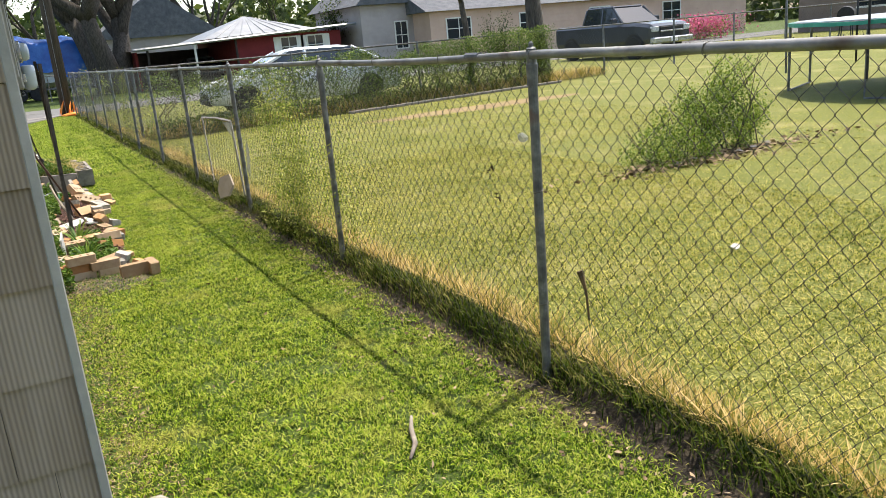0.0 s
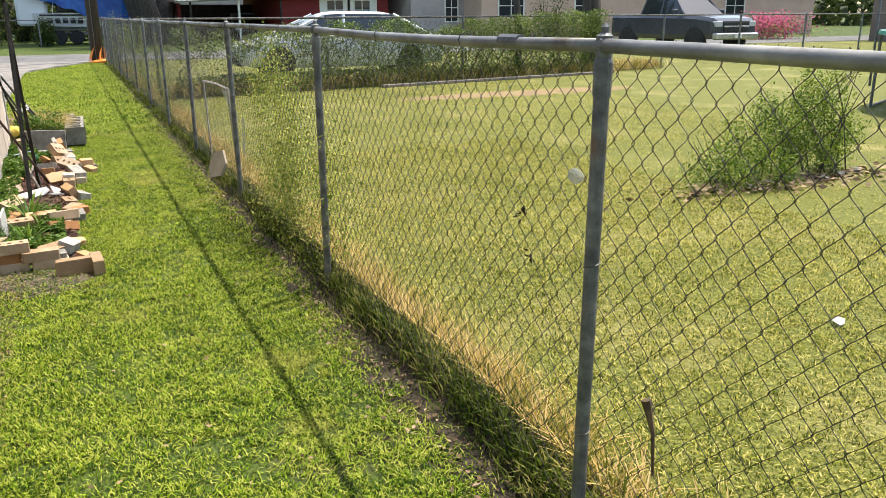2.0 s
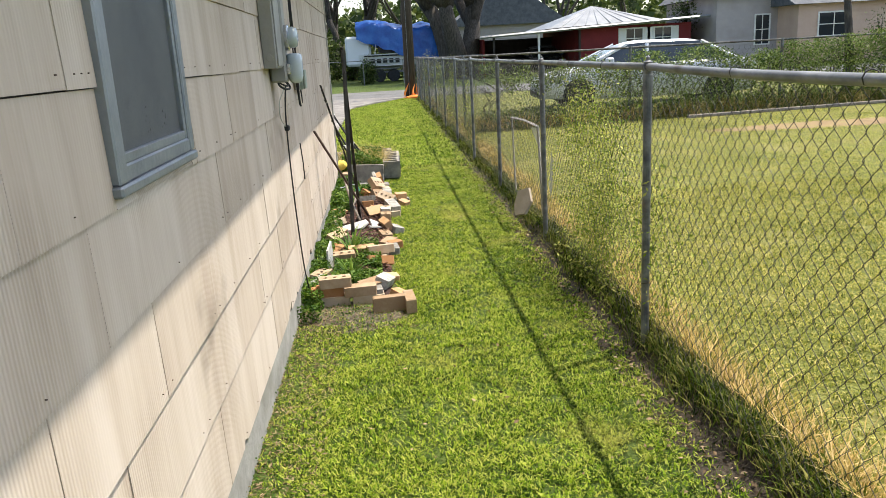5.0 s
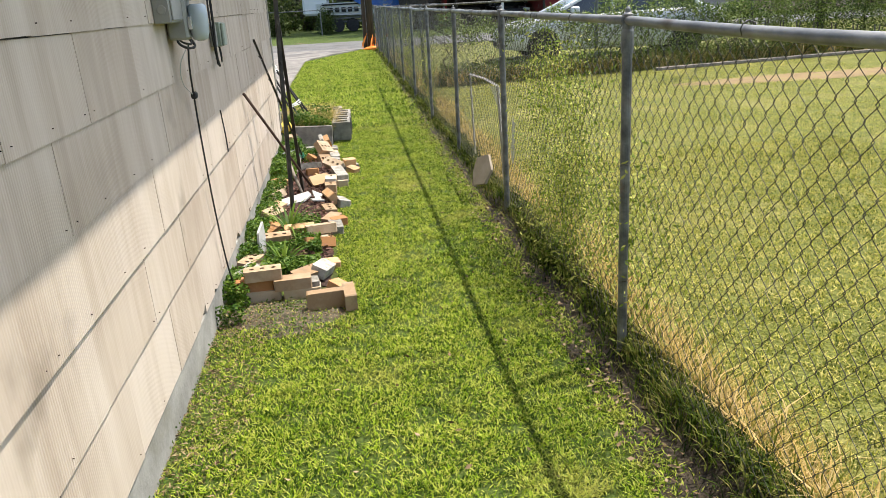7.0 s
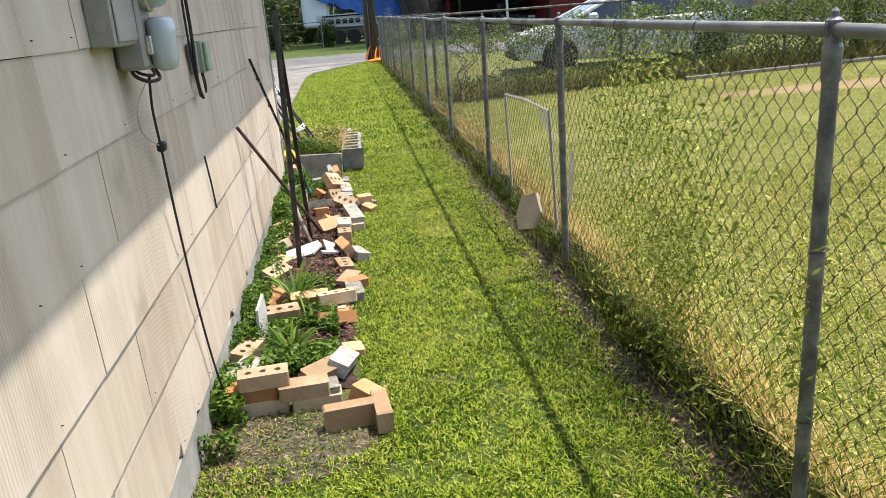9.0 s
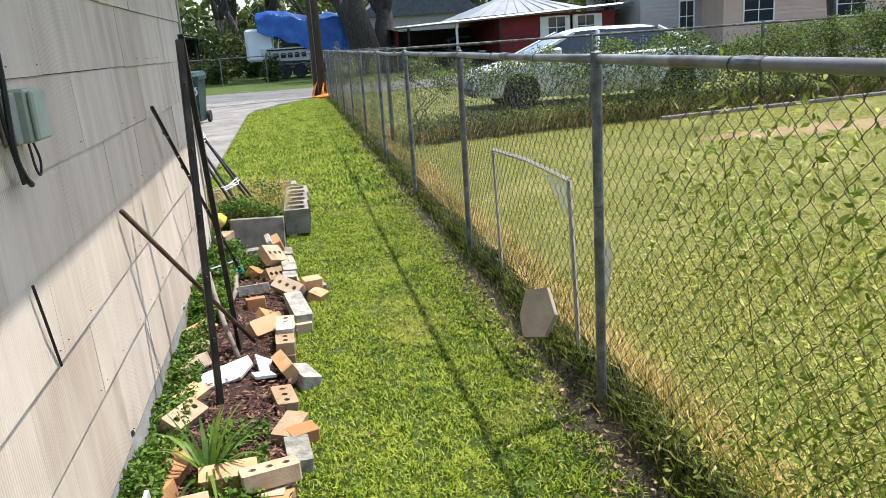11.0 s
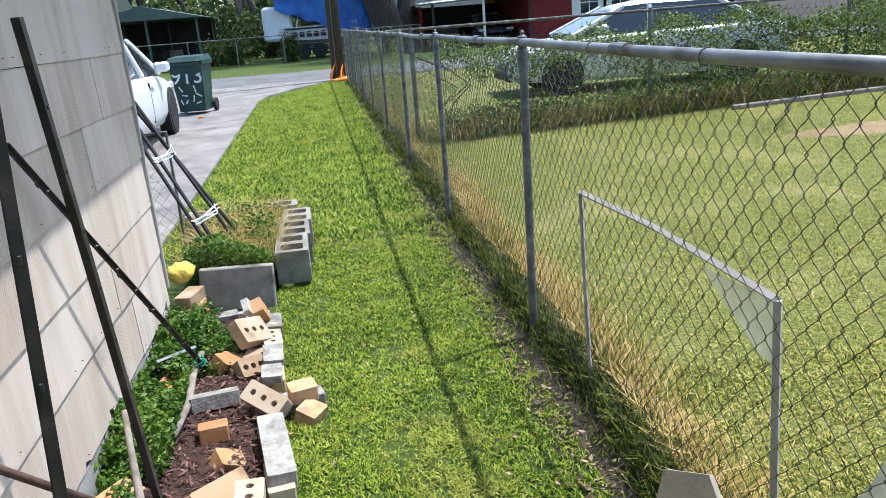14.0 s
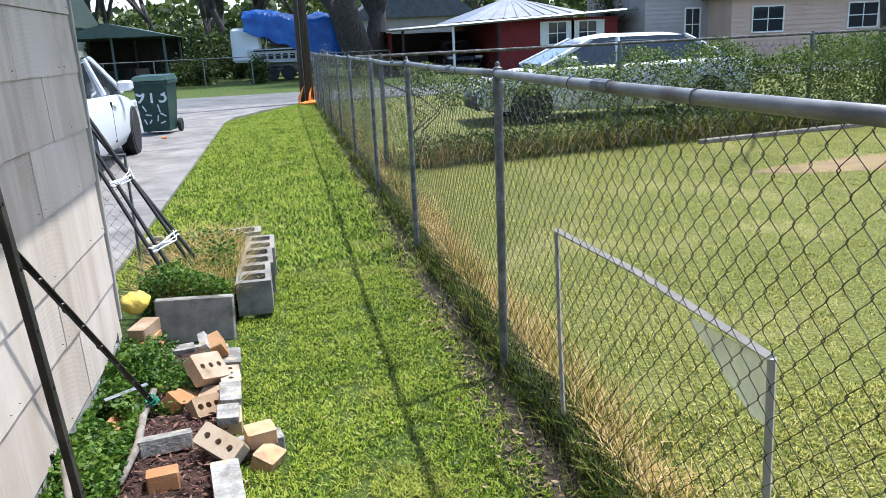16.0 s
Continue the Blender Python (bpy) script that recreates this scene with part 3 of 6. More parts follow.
# ---- the house beside the path ----
def shingle_wall(parent, along, y0, y1, face, mat_, rows, seed, phase=(0.475, 0.28, 0.005)):
    """Lapped shingle courses; along is 'y' (face towards +x) or 'x' (face towards -y). The lowest course is chipped along its foot."""
    rr = random.Random(seed)
    W = 0.565
    cache = {}

    def piece(wd, ht, chip):
        key = (round(wd, 3), round(ht, 3), chip)
        if key not in cache:
            bm = B()
            w = wd - .0018
            foot = {0: [(0, 0), (w, 0)], 1: [(0, 0), (w * .72, 0), (w * .8, .018), (w * .93, .026), (w, .05)], 2: [(0, .035), (w * .07, .022), (w * .1, 0), (w, 0)],
                    3: [(0, 0), (w * .4, 0), (w * .44, .02), (w * .5, .008), (w * .53, 0), (w, 0)]}[chip]
            out = foot + [(w, ht), (0, ht)]
            # lower edge stands proud, upper edge tucks under the next course
            fr = [bm.verts.new((.008 - .007 * z / ht, y, z)) for y, z in out]
            bk = [bm.verts.new((-.004, y, z)) for y, z in out]
            bm.faces.new(fr); bm.faces.new(bk[::-1])
            for k in range(len(out)):
                bm.faces.new((fr[k], bk[k], bk[(k + 1) % len(out)], fr[(k + 1) % len(out)]))
            bmesh.ops.recalc_face_normals(bm, faces=bm.faces)
            me = bpy.data.meshes.new("shingle")
            bm.to_mesh(me); bm.free()
            me.materials.append(mat_)
            cache[key] = me
        return cache[key]

    nails = B()
    for z0, z1 in rows:
        ri = round((z0 - 0.195) / 0.2385)
        ph = phase[0] if ri == 0 else phase[1] if ri % 2 else phase[2]
        y = ph + math.floor((y0 - ph) / W) * W
        while y < y1:
            a, b = max(y, y0), min(y + W, y1)
            if b - a > 0.012:
                chip = rr.choice((0, 1, 2, 3, 1)) if ri == 0 and along == "y" else 0
                me = piece(b - a, z1 - z0 - 0.0015, chip)
                tilt = rr.uniform(-0.25, 0.25)
                if along == "y":
                    shared("shingle", me, pose(face - 0.008 + rr.uniform(0, .003), a, z0 + 0.0025 + rr.uniform(-.0015, .0015), tilt * 0.6, 0, 0), parent)
                else:
                    shared("shingle", me, pose(a, face + 0.008 - rr.uniform(0, .003), z0 + 0.0025, 0, 0, -90), parent)
                for q in (0.04, (b - a) / 2, b - a - 0.04):
                    if along == "y" and rr.random() < 0.45:
                        rod(nails, (face - 0.005, a + q, z0 + 0.03), (face + 0.0045, a + q, z0 + 0.03), 0.0015, n=6)
            y += W
    if along == "y":
        part("nail_heads", nails, M_ROD, parent)["kind"] = "stuff"
    else:
        nails.free()


def build_house():
    wall = thing("wall_house_side", pose(0, 0, 0), "beige combed shingle siding wall of a bungalow", "wall", kind="structure")
    # core with the window's opening cut through
    bm = B()
    wy0, wy1, wz0, wz1 = 3.275, 3.885, 1.20, 2.08
    for lo, hi in (((WX - .16, HY0 + .02, .17), (WX - .016, wy0, 2.5)), ((WX - .16, wy1, .17), (WX - .016, HY1 - .02, 2.5)),
                   ((WX - .16, wy0, .17), (WX - .016, wy1, wz0)), ((WX - .16, wy0, wz1), (WX - .016, wy1, 2.5))):
        box(bm, lo, hi)
    part("sheathing", bm, M_UNDER, wall)
    zs = [0.165, 0.433, 0.672, 0.909, 1.147, 1.386, 1.624, 1.862, 2.1, 2.37]
    rows = list(zip(zs, zs[1:]))
    shingle_wall(wall, "y", HY0 + 0.012, HY1 - 0.012, WX, M_SIDE, [r for r in rows if r[1] < 1.16], 5)
    up = [r for r in rows if r[1] > 1.16]
    shingle_wall(wall, "y", HY0 + 0.012, wy0 - 0.02, WX, M_SIDE, up, 6)
    shingle_wall(wall, "y", wy1 + 0.02, HY1 - 0.012, WX, M_SIDE, up, 7)
    shingle_wall(wall, "y", wy0 - 0.02, wy1 + 0.02, WX, M_SIDE, [(1.147, wz0 - .03), (2.1, 2.37)], 8)
    end = thing("wall_house_end", pose(0, 0, 0), "combed shingle end wall of the bungalow, shade in its colour", "wall", kind="structure")
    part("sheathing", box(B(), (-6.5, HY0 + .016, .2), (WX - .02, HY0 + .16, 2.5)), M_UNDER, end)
    shingle_wall(end, "x", -3.0, WX - 0.008, HY0, M_ENDSHADE, rows, 9, (0.2, 0.12, -0.16))
    part("corner_bead", box(B(), (WX - .01, HY0 - .006, .24), (WX + .014, HY0 + .014, 2.4), 0.003), M_TRIM, end)
    far = thing("wall_house_far_end", pose(0, 0, 0), "beige shingle far end wall of the bungalow", "wall", kind="structure")
    part("sheathing", box(B(), (-6.5, HY1 - .16, .2), (WX - .02, HY1 - .016, 2.5)), M_SIDE, far)
    part("corner_bead", box(B(), (WX - .012, HY1 - .014, .25), (WX + .012, HY1 + .006, 2.4), 0.003), M_TRIM, far)
    base = box(B(), (-6.5, HY0 + .03, -.15), (WX - .004, HY1 - .01, .16))
    tagged(part("house_foundation", base, M_FOUND), "pale grey concrete foundation strip under the siding", "foundation", kind="structure")
    # eaves and roof
    roof = thing("roof_house", pose(0, 0, 2.33), "bungalow roof with deep boarded eaves", "roof", kind="structure")
    part("soffit", box(B(), (-0.1, HY0 - .35, .02), (.805, HY1 + .35, .045)), M_WHITETRIM, roof)
    part("fascia", box(B(), (.805, HY0 - .4, 0), (.835, HY1 + .4, .16), 0.004), M_WHITETRIM, roof)
    bm = B()
    v = [bm.verts.new(p) for p in ((.885, HY0 - .45, .15), (.885, HY1 + .45, .15), (-3.1, HY1 + .45, 1.6), (-3.1, HY0 - .45, 1.6), (-7.1, HY1 + .45, .15), (-7.1, HY0 - .45, .15))]
    bm.faces.new((v[0], v[1], v[2], v[3])); bm.faces.new((v[3], v[2], v[4], v[5]))
    bmesh.ops.solidify(bm, geom=bm.faces, thickness=0.05)
    part("roof_cover", bm, M_SHINGLE, roof)
    # window
    win = thing("window_1", pose(WX, 0, 0), "grey aluminium window with a dark insect screen", "window", kind="structure")
    bm = B()
    for lo, hi in (((-.06, wy0 - .025, wz0 - .005), (.018, wy0 + .03, wz1 + .025)), ((-.06, wy1 - .03, wz0 - .005), (.014, wy1 + .012, wz1 + .025)),
                   ((-.06, wy0 + .03, wz1 - .03), (.018, wy1 - .03, wz1 + .025))):
        box(bm, lo, hi, 0.004)
    part("window_frame", bm, M_ALU, win)
    bm = B()
    box(bm, (-.06, wy0 - .03, wz0 - .03), (.022, wy1 + .01, wz0 - .006), 0.005)
    box(bm, (-.05, wy0 + .03, wz0 - .006), (.012, wy1 - .03, wz0 + .03), 0.004)
    part("window_sill", bm, M_ALU, win)
    bm = B()
    for lo, hi in (((-.01, wy0 + .03, wz0 + .03), (.008, wy0 + .05, wz1 - .03)), ((-.01, wy1 - .05, wz0 + .03), (.008, wy1 - .03, wz1 - .03)),
                   ((-.01, wy0 + .05, wz0 + .03), (.008, wy1 - .05, wz0 + .052))):
        box(bm, lo, hi, 0.002)
    part("screen_frame", bm, M_ALU, win)
    part("insect_screen", box(B(), (-.006, wy0 + .05, wz0 + .052), (-.003, wy1 - .05, wz1 - .03)), M_SCREEN, win)
    bm = B()
    rr = random.Random(12)
    for k in range(18):
        y, z = rr.gauss(3.56 if k % 2 else 3.70, .022), wz0 + .07 + abs(rr.gauss(0, .028))
        s = rr.uniform(.0015, .0045)
        prism_pts = [(s * math.cos(a) * rr.uniform(.6, 1.2), s * math.sin(a) * rr.uniform(.6, 1.4)) for a in [q * math.pi / 3.5 for q in range(7)]]
        f = bm.faces.new([bm.verts.new((-.0015, y + u, z + v)) for u, v in prism_pts])
    bmesh.ops.solidify(bm, geom=bm.faces, thickness=0.001)
    part("screen_debris", bm, M_BLACK, win)["kind"] = "stuff"
    part("pane", box(B(), (-.045, wy0 + .03, wz0 + .03), (-.04, wy1 - .03, wz1 - .03)), M_GLASS, win)


build_ground()
build_drive()
build_house()
build_fence()


# ---- lawn ----
def build_lawn():
    P = np.concatenate([tufts(44000, 8, 0.25, 1.98, 0.2, 6.5, 0.010), tufts(30000, 8, 0.25, 1.98, 6.5, 11.5, 0.010)])
    edge = 1.91 + 0.06 * (patchy(P, 1.6, 3) - 0.5) * 2
    thin = patchy(P, 2.6, 9)
    keep = (P[:, 0] < edge - 0.14 * RNG.random(len(P)) ** 2) | (RNG.random(len(P)) < 0.05)
    near_wall = P[:, 0] < 0.62 + 0.1 * thin
    keep &= ~near_wall | (RNG.random(len(P)) < 0.35 + 0.9 * np.clip((P[:, 0] - 0.3) / 0.32, 0, 1))
    keep &= ~((P[:, 0] < 0.80 + 0.08 * thin) & (P[:, 1] > 6.05) & (P[:, 1] < 10.2)) & ~((P[:, 0] < 0.80) & (P[:, 1] >= 10.2) & (P[:, 1] < 10.66)) & ~((P[:, 0] < 0.985) & (P[:, 1] >= 10.66) & (P[:, 1] < 12.1))
    keep &= ~((P[:, 0] < 0.74 + 0.25 * thin) & (P[:, 1] > 5.62 + 0.2 * thin) & (P[:, 1] < 6.15)) | (RNG.random(len(P)) < 0.12)
    keep &= (thin > 0.34) | (RNG.random(len(P)) < 0.5)
    keep &= (patchy(P, 9, 52) > 0.36) | (RNG.random(len(P)) < 0.35)
    P = P[keep]
    n = len(P)
    stuff("lawn_grass", blades(P, RNG.uniform(0.010, 0.023, n) * (0.5 + 1.0 * patchy(P, 13, 41)), RNG.uniform(0.003, 0.0062, n), 1.5), M_BLADE,
          "short bright green mown lawn grass along the path", "grass")
    P = scatter(110000, -0.05, 1.98, 11.5, 28.2)
    keep = (P[:, 0] < 1.88 + 0.14 * (RNG.random(len(P)) - 0.5)) & ((P[:, 1] < 23.5) | (P[:, 0] > (P[:, 1] - 23.5) * 0.38))
    P = P[keep]
    n = len(P)
    stuff("lawn_grass", blades(P, RNG.uniform(0.025, 0.055, n), RNG.uniform(0.007, 0.013, n), 1.5), M_BLADE,
          "short green mown lawn running down to the street", "grass")
    P = np.concatenate([tufts(30000, 8, 2.1, 5.5, 0.0, 9.0, 0.016), tufts(12000, 8, 2.1, 9.0, -2.5, 11, 0.02), tufts(17000, 8, 2.1, 9.5, 8.0, 16.5, 0.028), tufts(8000, 8, 2.1, 15, 1, 17.0, 0.03)])
    fade = np.clip((P[:, 0] - 6.2) / 8, 0, 1) + np.clip((0.5 - P[:, 1]) / 3, 0, 1)
    P = P[RNG.random(len(P)) > fade]
    n = len(P)
    dirt = ((P[:, 0] - 8.3) / 2.5) ** 2 + ((P[:, 1] - 13.5) / 0.45) ** 2 < 0.5 + 0.9 * RNG.random(n) ** 2
    P = P[~dirt]
    n = len(P)
    stuff("yard_grass", blades(P, RNG.uniform(0.010, 0.021, n) * (0.5 + 1.0 * patchy(P, 7, 43)), RNG.uniform(0.0035, 0.006, n), 1.6), M_YBLADE,
          "short yellow-green grass of the neighbouring yard", "grass")
    bm = B()
    c = [bm.verts.new((8.3 + (2.5 + 0.5 * noise.noise((math.cos(a) * 2, math.sin(a) * 2, 4))) * math.cos(a), 13.5 + (0.45 + 0.15 * noise.noise((math.cos(a) * 3, math.sin(a) * 3, 7))) * math.sin(a), 0.004)) for a in [k * math.pi / 20 for k in range(40)]]
    bm.faces.new(c)
    tagged(part("bare_patch", bm, M_BAREPATCH), "worn reddish bare earth patch in the yard", "soil", kind="structure")
    bm = B()
    bm.faces.new([bm.verts.new((0.60 + (0.33 + 0.07 * noise.noise((math.cos(a) * 2, math.sin(a) * 2, 9))) * math.cos(a), 5.86 + (0.27 + 0.06 * noise.noise((math.cos(a) * 3, math.sin(a) * 3, 5))) * math.sin(a), 0.004)) for a in [k * math.pi / 18 for k in range(36)]])
    tagged(part("bare_patch", bm, M_GREYSOIL), "grey-brown bare soil before the brick bed", "soil", kind="structure")
    n = 1600
    P = np.stack([RNG.uniform(0.28, 0.95, n), RNG.uniform(5.55, 6.12, n), RNG.uniform(0.006, 0.016, n)], 1)
    stuff("dry_clippings", chips(P, RNG.uniform(0.008, 0.022, n), 0.25), M_LITTER, "dry clippings on bare soil before the bricks", "litter")
    # rank, dry growth under the fence
    n = 60000
    y = RNG.uniform(0.3, 27, n)
    x = FX + 0.12 + np.abs(RNG.normal(0, 0.11, n)) + 0.03 * np.sin(y * 2.1)
    P = np.stack([x, y, np.zeros(n)], 1)
    P[:, 2] = bank(P)
    hgt = (0.035 + 0.11 * RNG.random(n) ** 1.5) * (0.6 + 0.7 * patchy(P, 0.9, 21))
    stuff("fence_grass", blades(P, hgt, RNG.uniform(0.003, 0.007, n), 1.2), M_TALL, "rank half-dry straw grass tufts behind the fence", "grass")
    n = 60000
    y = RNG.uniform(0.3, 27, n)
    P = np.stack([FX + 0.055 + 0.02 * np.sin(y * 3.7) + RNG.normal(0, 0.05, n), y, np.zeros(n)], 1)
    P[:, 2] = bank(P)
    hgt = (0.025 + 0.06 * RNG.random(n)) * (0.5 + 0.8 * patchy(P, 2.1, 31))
    # shadow along the fence foot is part of these blades' colour
    stuff("fence_grass", blades(P, hgt, RNG.uniform(0.003, 0.008, n), 1.3), M_FRINGESHADE, "unmown green grass fringe along the fence foot, darkened as shade", "grass")
    n = 3000
    P = np.stack([1.86 + RNG.normal(0, 0.06, n), RNG.uniform(0.5, 20, n), RNG.uniform(0.004, 0.02, n)], 1)
    stuff("leaf_litter", chips(P, RNG.uniform(0.01, 0.035, n), 0.5), M_LITTER, "dead leaves and clippings on the bare strip", "litter")


def build_bank():
    xs = FX + np.array([-0.22, -0.16, -0.10, -0.06, -0.03, 0.0, 0.04, 0.08, 0.12, 0.2, 0.28, 0.4, 0.55])
    ys = np.linspace(-2, 27, 240)
    P = np.array([(x, y, 0) for y in ys for x in xs])
    P[:, 2] = bank(P) + 0.008 * (patchy(P, 6, 2) - 0.5)
    k = len(xs)
    F = np.array([(j * k + i, j * k + i + 1, (j + 1) * k + i + 1, (j + 1) * k + i) for j in range(len(ys) - 1) for i in range(k - 1)])
    tagged(new("fence_bank", array_mesh("fence_bank", P, F, M_DIRTSHADE)), "low earth bank under the fence, dark soil deepened as shade", "ground", kind="structure")
    n = 7000
    P = np.stack([0.245 + 0.30 * RNG.random(n) ** 1.6, RNG.uniform(1.5, 6.1, n), RNG.uniform(0.006, 0.02, n)], 1)
    stuff("dry_clippings", chips(P, RNG.uniform(0.01, 0.03, n), 0.2), M_LITTER, "grey-brown dry clippings along the foundation", "litter")


build_lawn()
build_bank()


# ---- the brick-edged bed ----
def brick_mesh(name, material, holes=True, L=0.188, W=0.088, H=0.057):
    bm = B()
    c = 0.006
    rr = random.Random(len(name))
    outer = [(-L / 2 + c, -W / 2), (L / 2 - c, -W / 2), (L / 2, -W / 2 + c), (L / 2, W / 2 - c), (L / 2 - c, W / 2), (-L / 2 + c, W / 2), (-L / 2, W / 2 - c), (-L / 2, -W / 2 + c)]
    outer = [(x + rr.uniform(-.0015, .0015), y + rr.uniform(-.0015, .0015)) for x, y in outer]
    prism(bm, outer, H, [circle(x, 0, 0.0135, 7) for x in (-L * 0.29, 0, L * 0.29)] if holes else [])
    bmesh.ops.recalc_face_normals(bm, faces=bm.faces)
    me = bpy.data.meshes.new(name)
    bm.to_mesh(me); bm.free()
    me.materials.append(material)
    return me


BR = {"buff": brick_mesh("brick", M_BRICK), "orange": brick_mesh("brick", M_BRICKO, False), "plain": brick_mesh("brick", M_BRICK, False),
      "grey": brick_mesh("brick", M_MORTAR, False), "half": brick_mesh("brick", M_BRICKO, False, 0.105), "double": brick_mesh("brick", M_MORTAR, False, 0.42, 0.095, 0.06),
      "chunk": brick_mesh("brick", M_BRICK, True, 0.165, 0.13, 0.06), "mortar": brick_mesh("brick", M_MORTAR, False, 0.13, 0.086, 0.03), "bat": brick_mesh("brick", M_BRICK, True, 0.13)}
BR_LABEL = {"buff": "loose buff brick with three core holes edging the bed", "orange": "loose orange-tan brick lying on the mulch bed",
            "plain": "solid buff brick in the bed's edging", "grey": "mortar-smeared grey brick edging the bed", "half": "broken half of an orange brick on the bed",
            "double": "two mortared grey bricks joined end to end", "chunk": "large buff brick chunk tipped on the pile", "bat": "broken buff brick bat with core holes on the pile", "mortar": "lump of pale old mortar stuck to the bricks"}


def brick(kind, x, y, z, rz=0, rx=0, ry=0):
    ob = shared("brick", BR[kind], pose(x, y, z, rx, ry, rz))
    return tagged(ob, BR_LABEL[kind], "brick", "loose bricks round the bed")


def build_bricks():
    # front stack
    brick("plain", 0.475, 6.10, 0, 4); brick("plain", 0.68, 6.09, 0, 2); brick("orange", 0.44, 6.11, 0.057, 3); brick("plain", 0.635, 6.085, 0.057, 5)
    brick("buff", 0.49, 6.095, 0.114, 5); brick("mortar", 0.70, 6.10, 0.057, 8, 4)
    brick("plain", 0.80, 5.93, 0.048, 6, 90); brick("buff", 0.89, 5.90, 0.048, 95, 90); brick("half", 0.85, 6.08, 0.01, 60, 20, 12)
    brick("grey", 0.765, 6.34, 0.03, 75, 25, 8); brick("half", 0.82, 6.52, -0.015, 100, 5); brick("plain", 0.70, 6.27, 0.03, 40, 14)
    # right-hand edging, from front to back
    brick("orange", 0.62, 7.08, 0.05, 4, 6); brick("orange", 0.745, 6.82, 0.03, 20, -25, 10); brick("orange", 0.77, 6.92, 0.0, 80, 0, 8); brick("buff", 0.755, 7.03, 0.06, 12, -8); brick("plain", 0.76, 7.05, 0, 85)
    brick("grey", 0.84, 7.24, 0, 95, 4); brick("plain", 0.81, 7.44, 0, 70, 6); brick("half", 0.86, 7.38, 0, 20); brick("buff", 0.79, 7.70, 0.0, 100, 5)
    brick("grey", 0.87, 7.92, 0.0, 110, 14); brick("orange", 0.78, 7.96, 0.05, 105, 60); brick("plain", 0.80, 8.20, 0.0, 92); brick("buff", 0.80, 8.21, 0.06, 92, 2)
    brick("plain", 0.80, 8.40, 0.0, 92); brick("buff", 0.803, 8.413, 0.06, 91, 3); brick("mortar", 0.802, 8.305, 0.105, 92, 2, 3); brick("orange", 0.69, 8.54, 0.05, 38, 50)
    brick("double", 0.866, 8.75, 0.035, 98, 2); brick("plain", 0.88, 8.60, 0, 98); brick("half", 0.855, 8.88, 0, 95)
    brick("buff", 0.825, 9.11, 0.06, -42, 36, 14); brick("grey", 0.94, 9.16, 0.0, 12); brick("half", 0.955, 9.13, 0.057, 15, 4); brick("half", 0.97, 9.05, 0.0, 60, 20)
    brick("orange", 0.83, 9.40, 0, 94); brick("mortar", 0.825, 9.36, 0.057, 92, 4); brick("grey", 0.82, 9.55, 0.03, 94, 5); brick("buff", 0.805, 9.76, 0.02, 96, 6); brick("grey", 0.80, 9.95, 0.03, 94, 6)
    brick("half", 0.595, 9.57, 0.03, 60, 30, 20); brick("half", 0.63, 9.64, 0.0, 10, 0, 20); brick("bat", 0.71, 9.50, 0.035, 40, 50, 10); brick("plain", 0.73, 9.60, 0.0, 80)
    brick("chunk", 0.70, 9.74, 0.10, 50, 45, 15); brick("plain", 0.71, 9.86, 0.0, 30); brick("orange", 0.72, 9.96, 0.03, 70, 10)
    brick("half", 0.725, 9.93, 0.14, 70, 60, 50); brick("mortar", 0.70, 9.92, 0.15, 60, 55, 50); brick("plain", 0.72, 10.05, 0.0, 100)
    # in the mulch
    brick("grey", 0.61, 9.21, 0.03, 9, -14); brick("half", 0.635, 8.95, 0.03, 8, -8); brick("half", 0.68, 8.78, 0.0, 33, 20, 30)
    # along the wall
    brick("orange", 0.39, 9.40, 0.02, 78, 22); brick("orange", 0.355, 9.12, 0.02, 80, -15); brick("half", 0.40, 8.90, 0.02, 30, 20); brick("orange", 0.36, 8.58, 0.03, 55, 18)
    brick("plain", 0.385, 8.33, 0.02, 82, 8); brick("grey", 0.345, 8.30, 0.0, 60); brick("buff", 0.395, 8.07, 0.05, 62, -20); brick("plain", 0.355, 8.06, 0.0, 75); brick("orange", 0.40, 7.80, 0.02, 62, 14)
    brick("plain", 0.37, 7.66, 0.0, 85); brick("buff", 0.40, 7.60, 0.04, 60, 28); brick("buff", 0.36, 7.38, 0.0, 80, 6); brick("orange", 0.42, 7.24, 0.02, 74, 12)
    brick("plain", 0.365, 7.16, 0.0, 88, 4); brick("orange", 0.385, 7.02, 0.03, 70, -10); brick("buff", 0.485, 6.89, 0.06, 8, 6); brick("plain", 0.48, 6.88, 0.0, 10)
    brick("plain", 0.365, 6.80, 0.0, 86); brick("buff", 0.36, 6.58, 0.02, 72, 10); brick("orange", 0.375, 6.40, 0.0, 84, 4); brick("grey", 0.385, 6.30, 0.05, 70, 8)


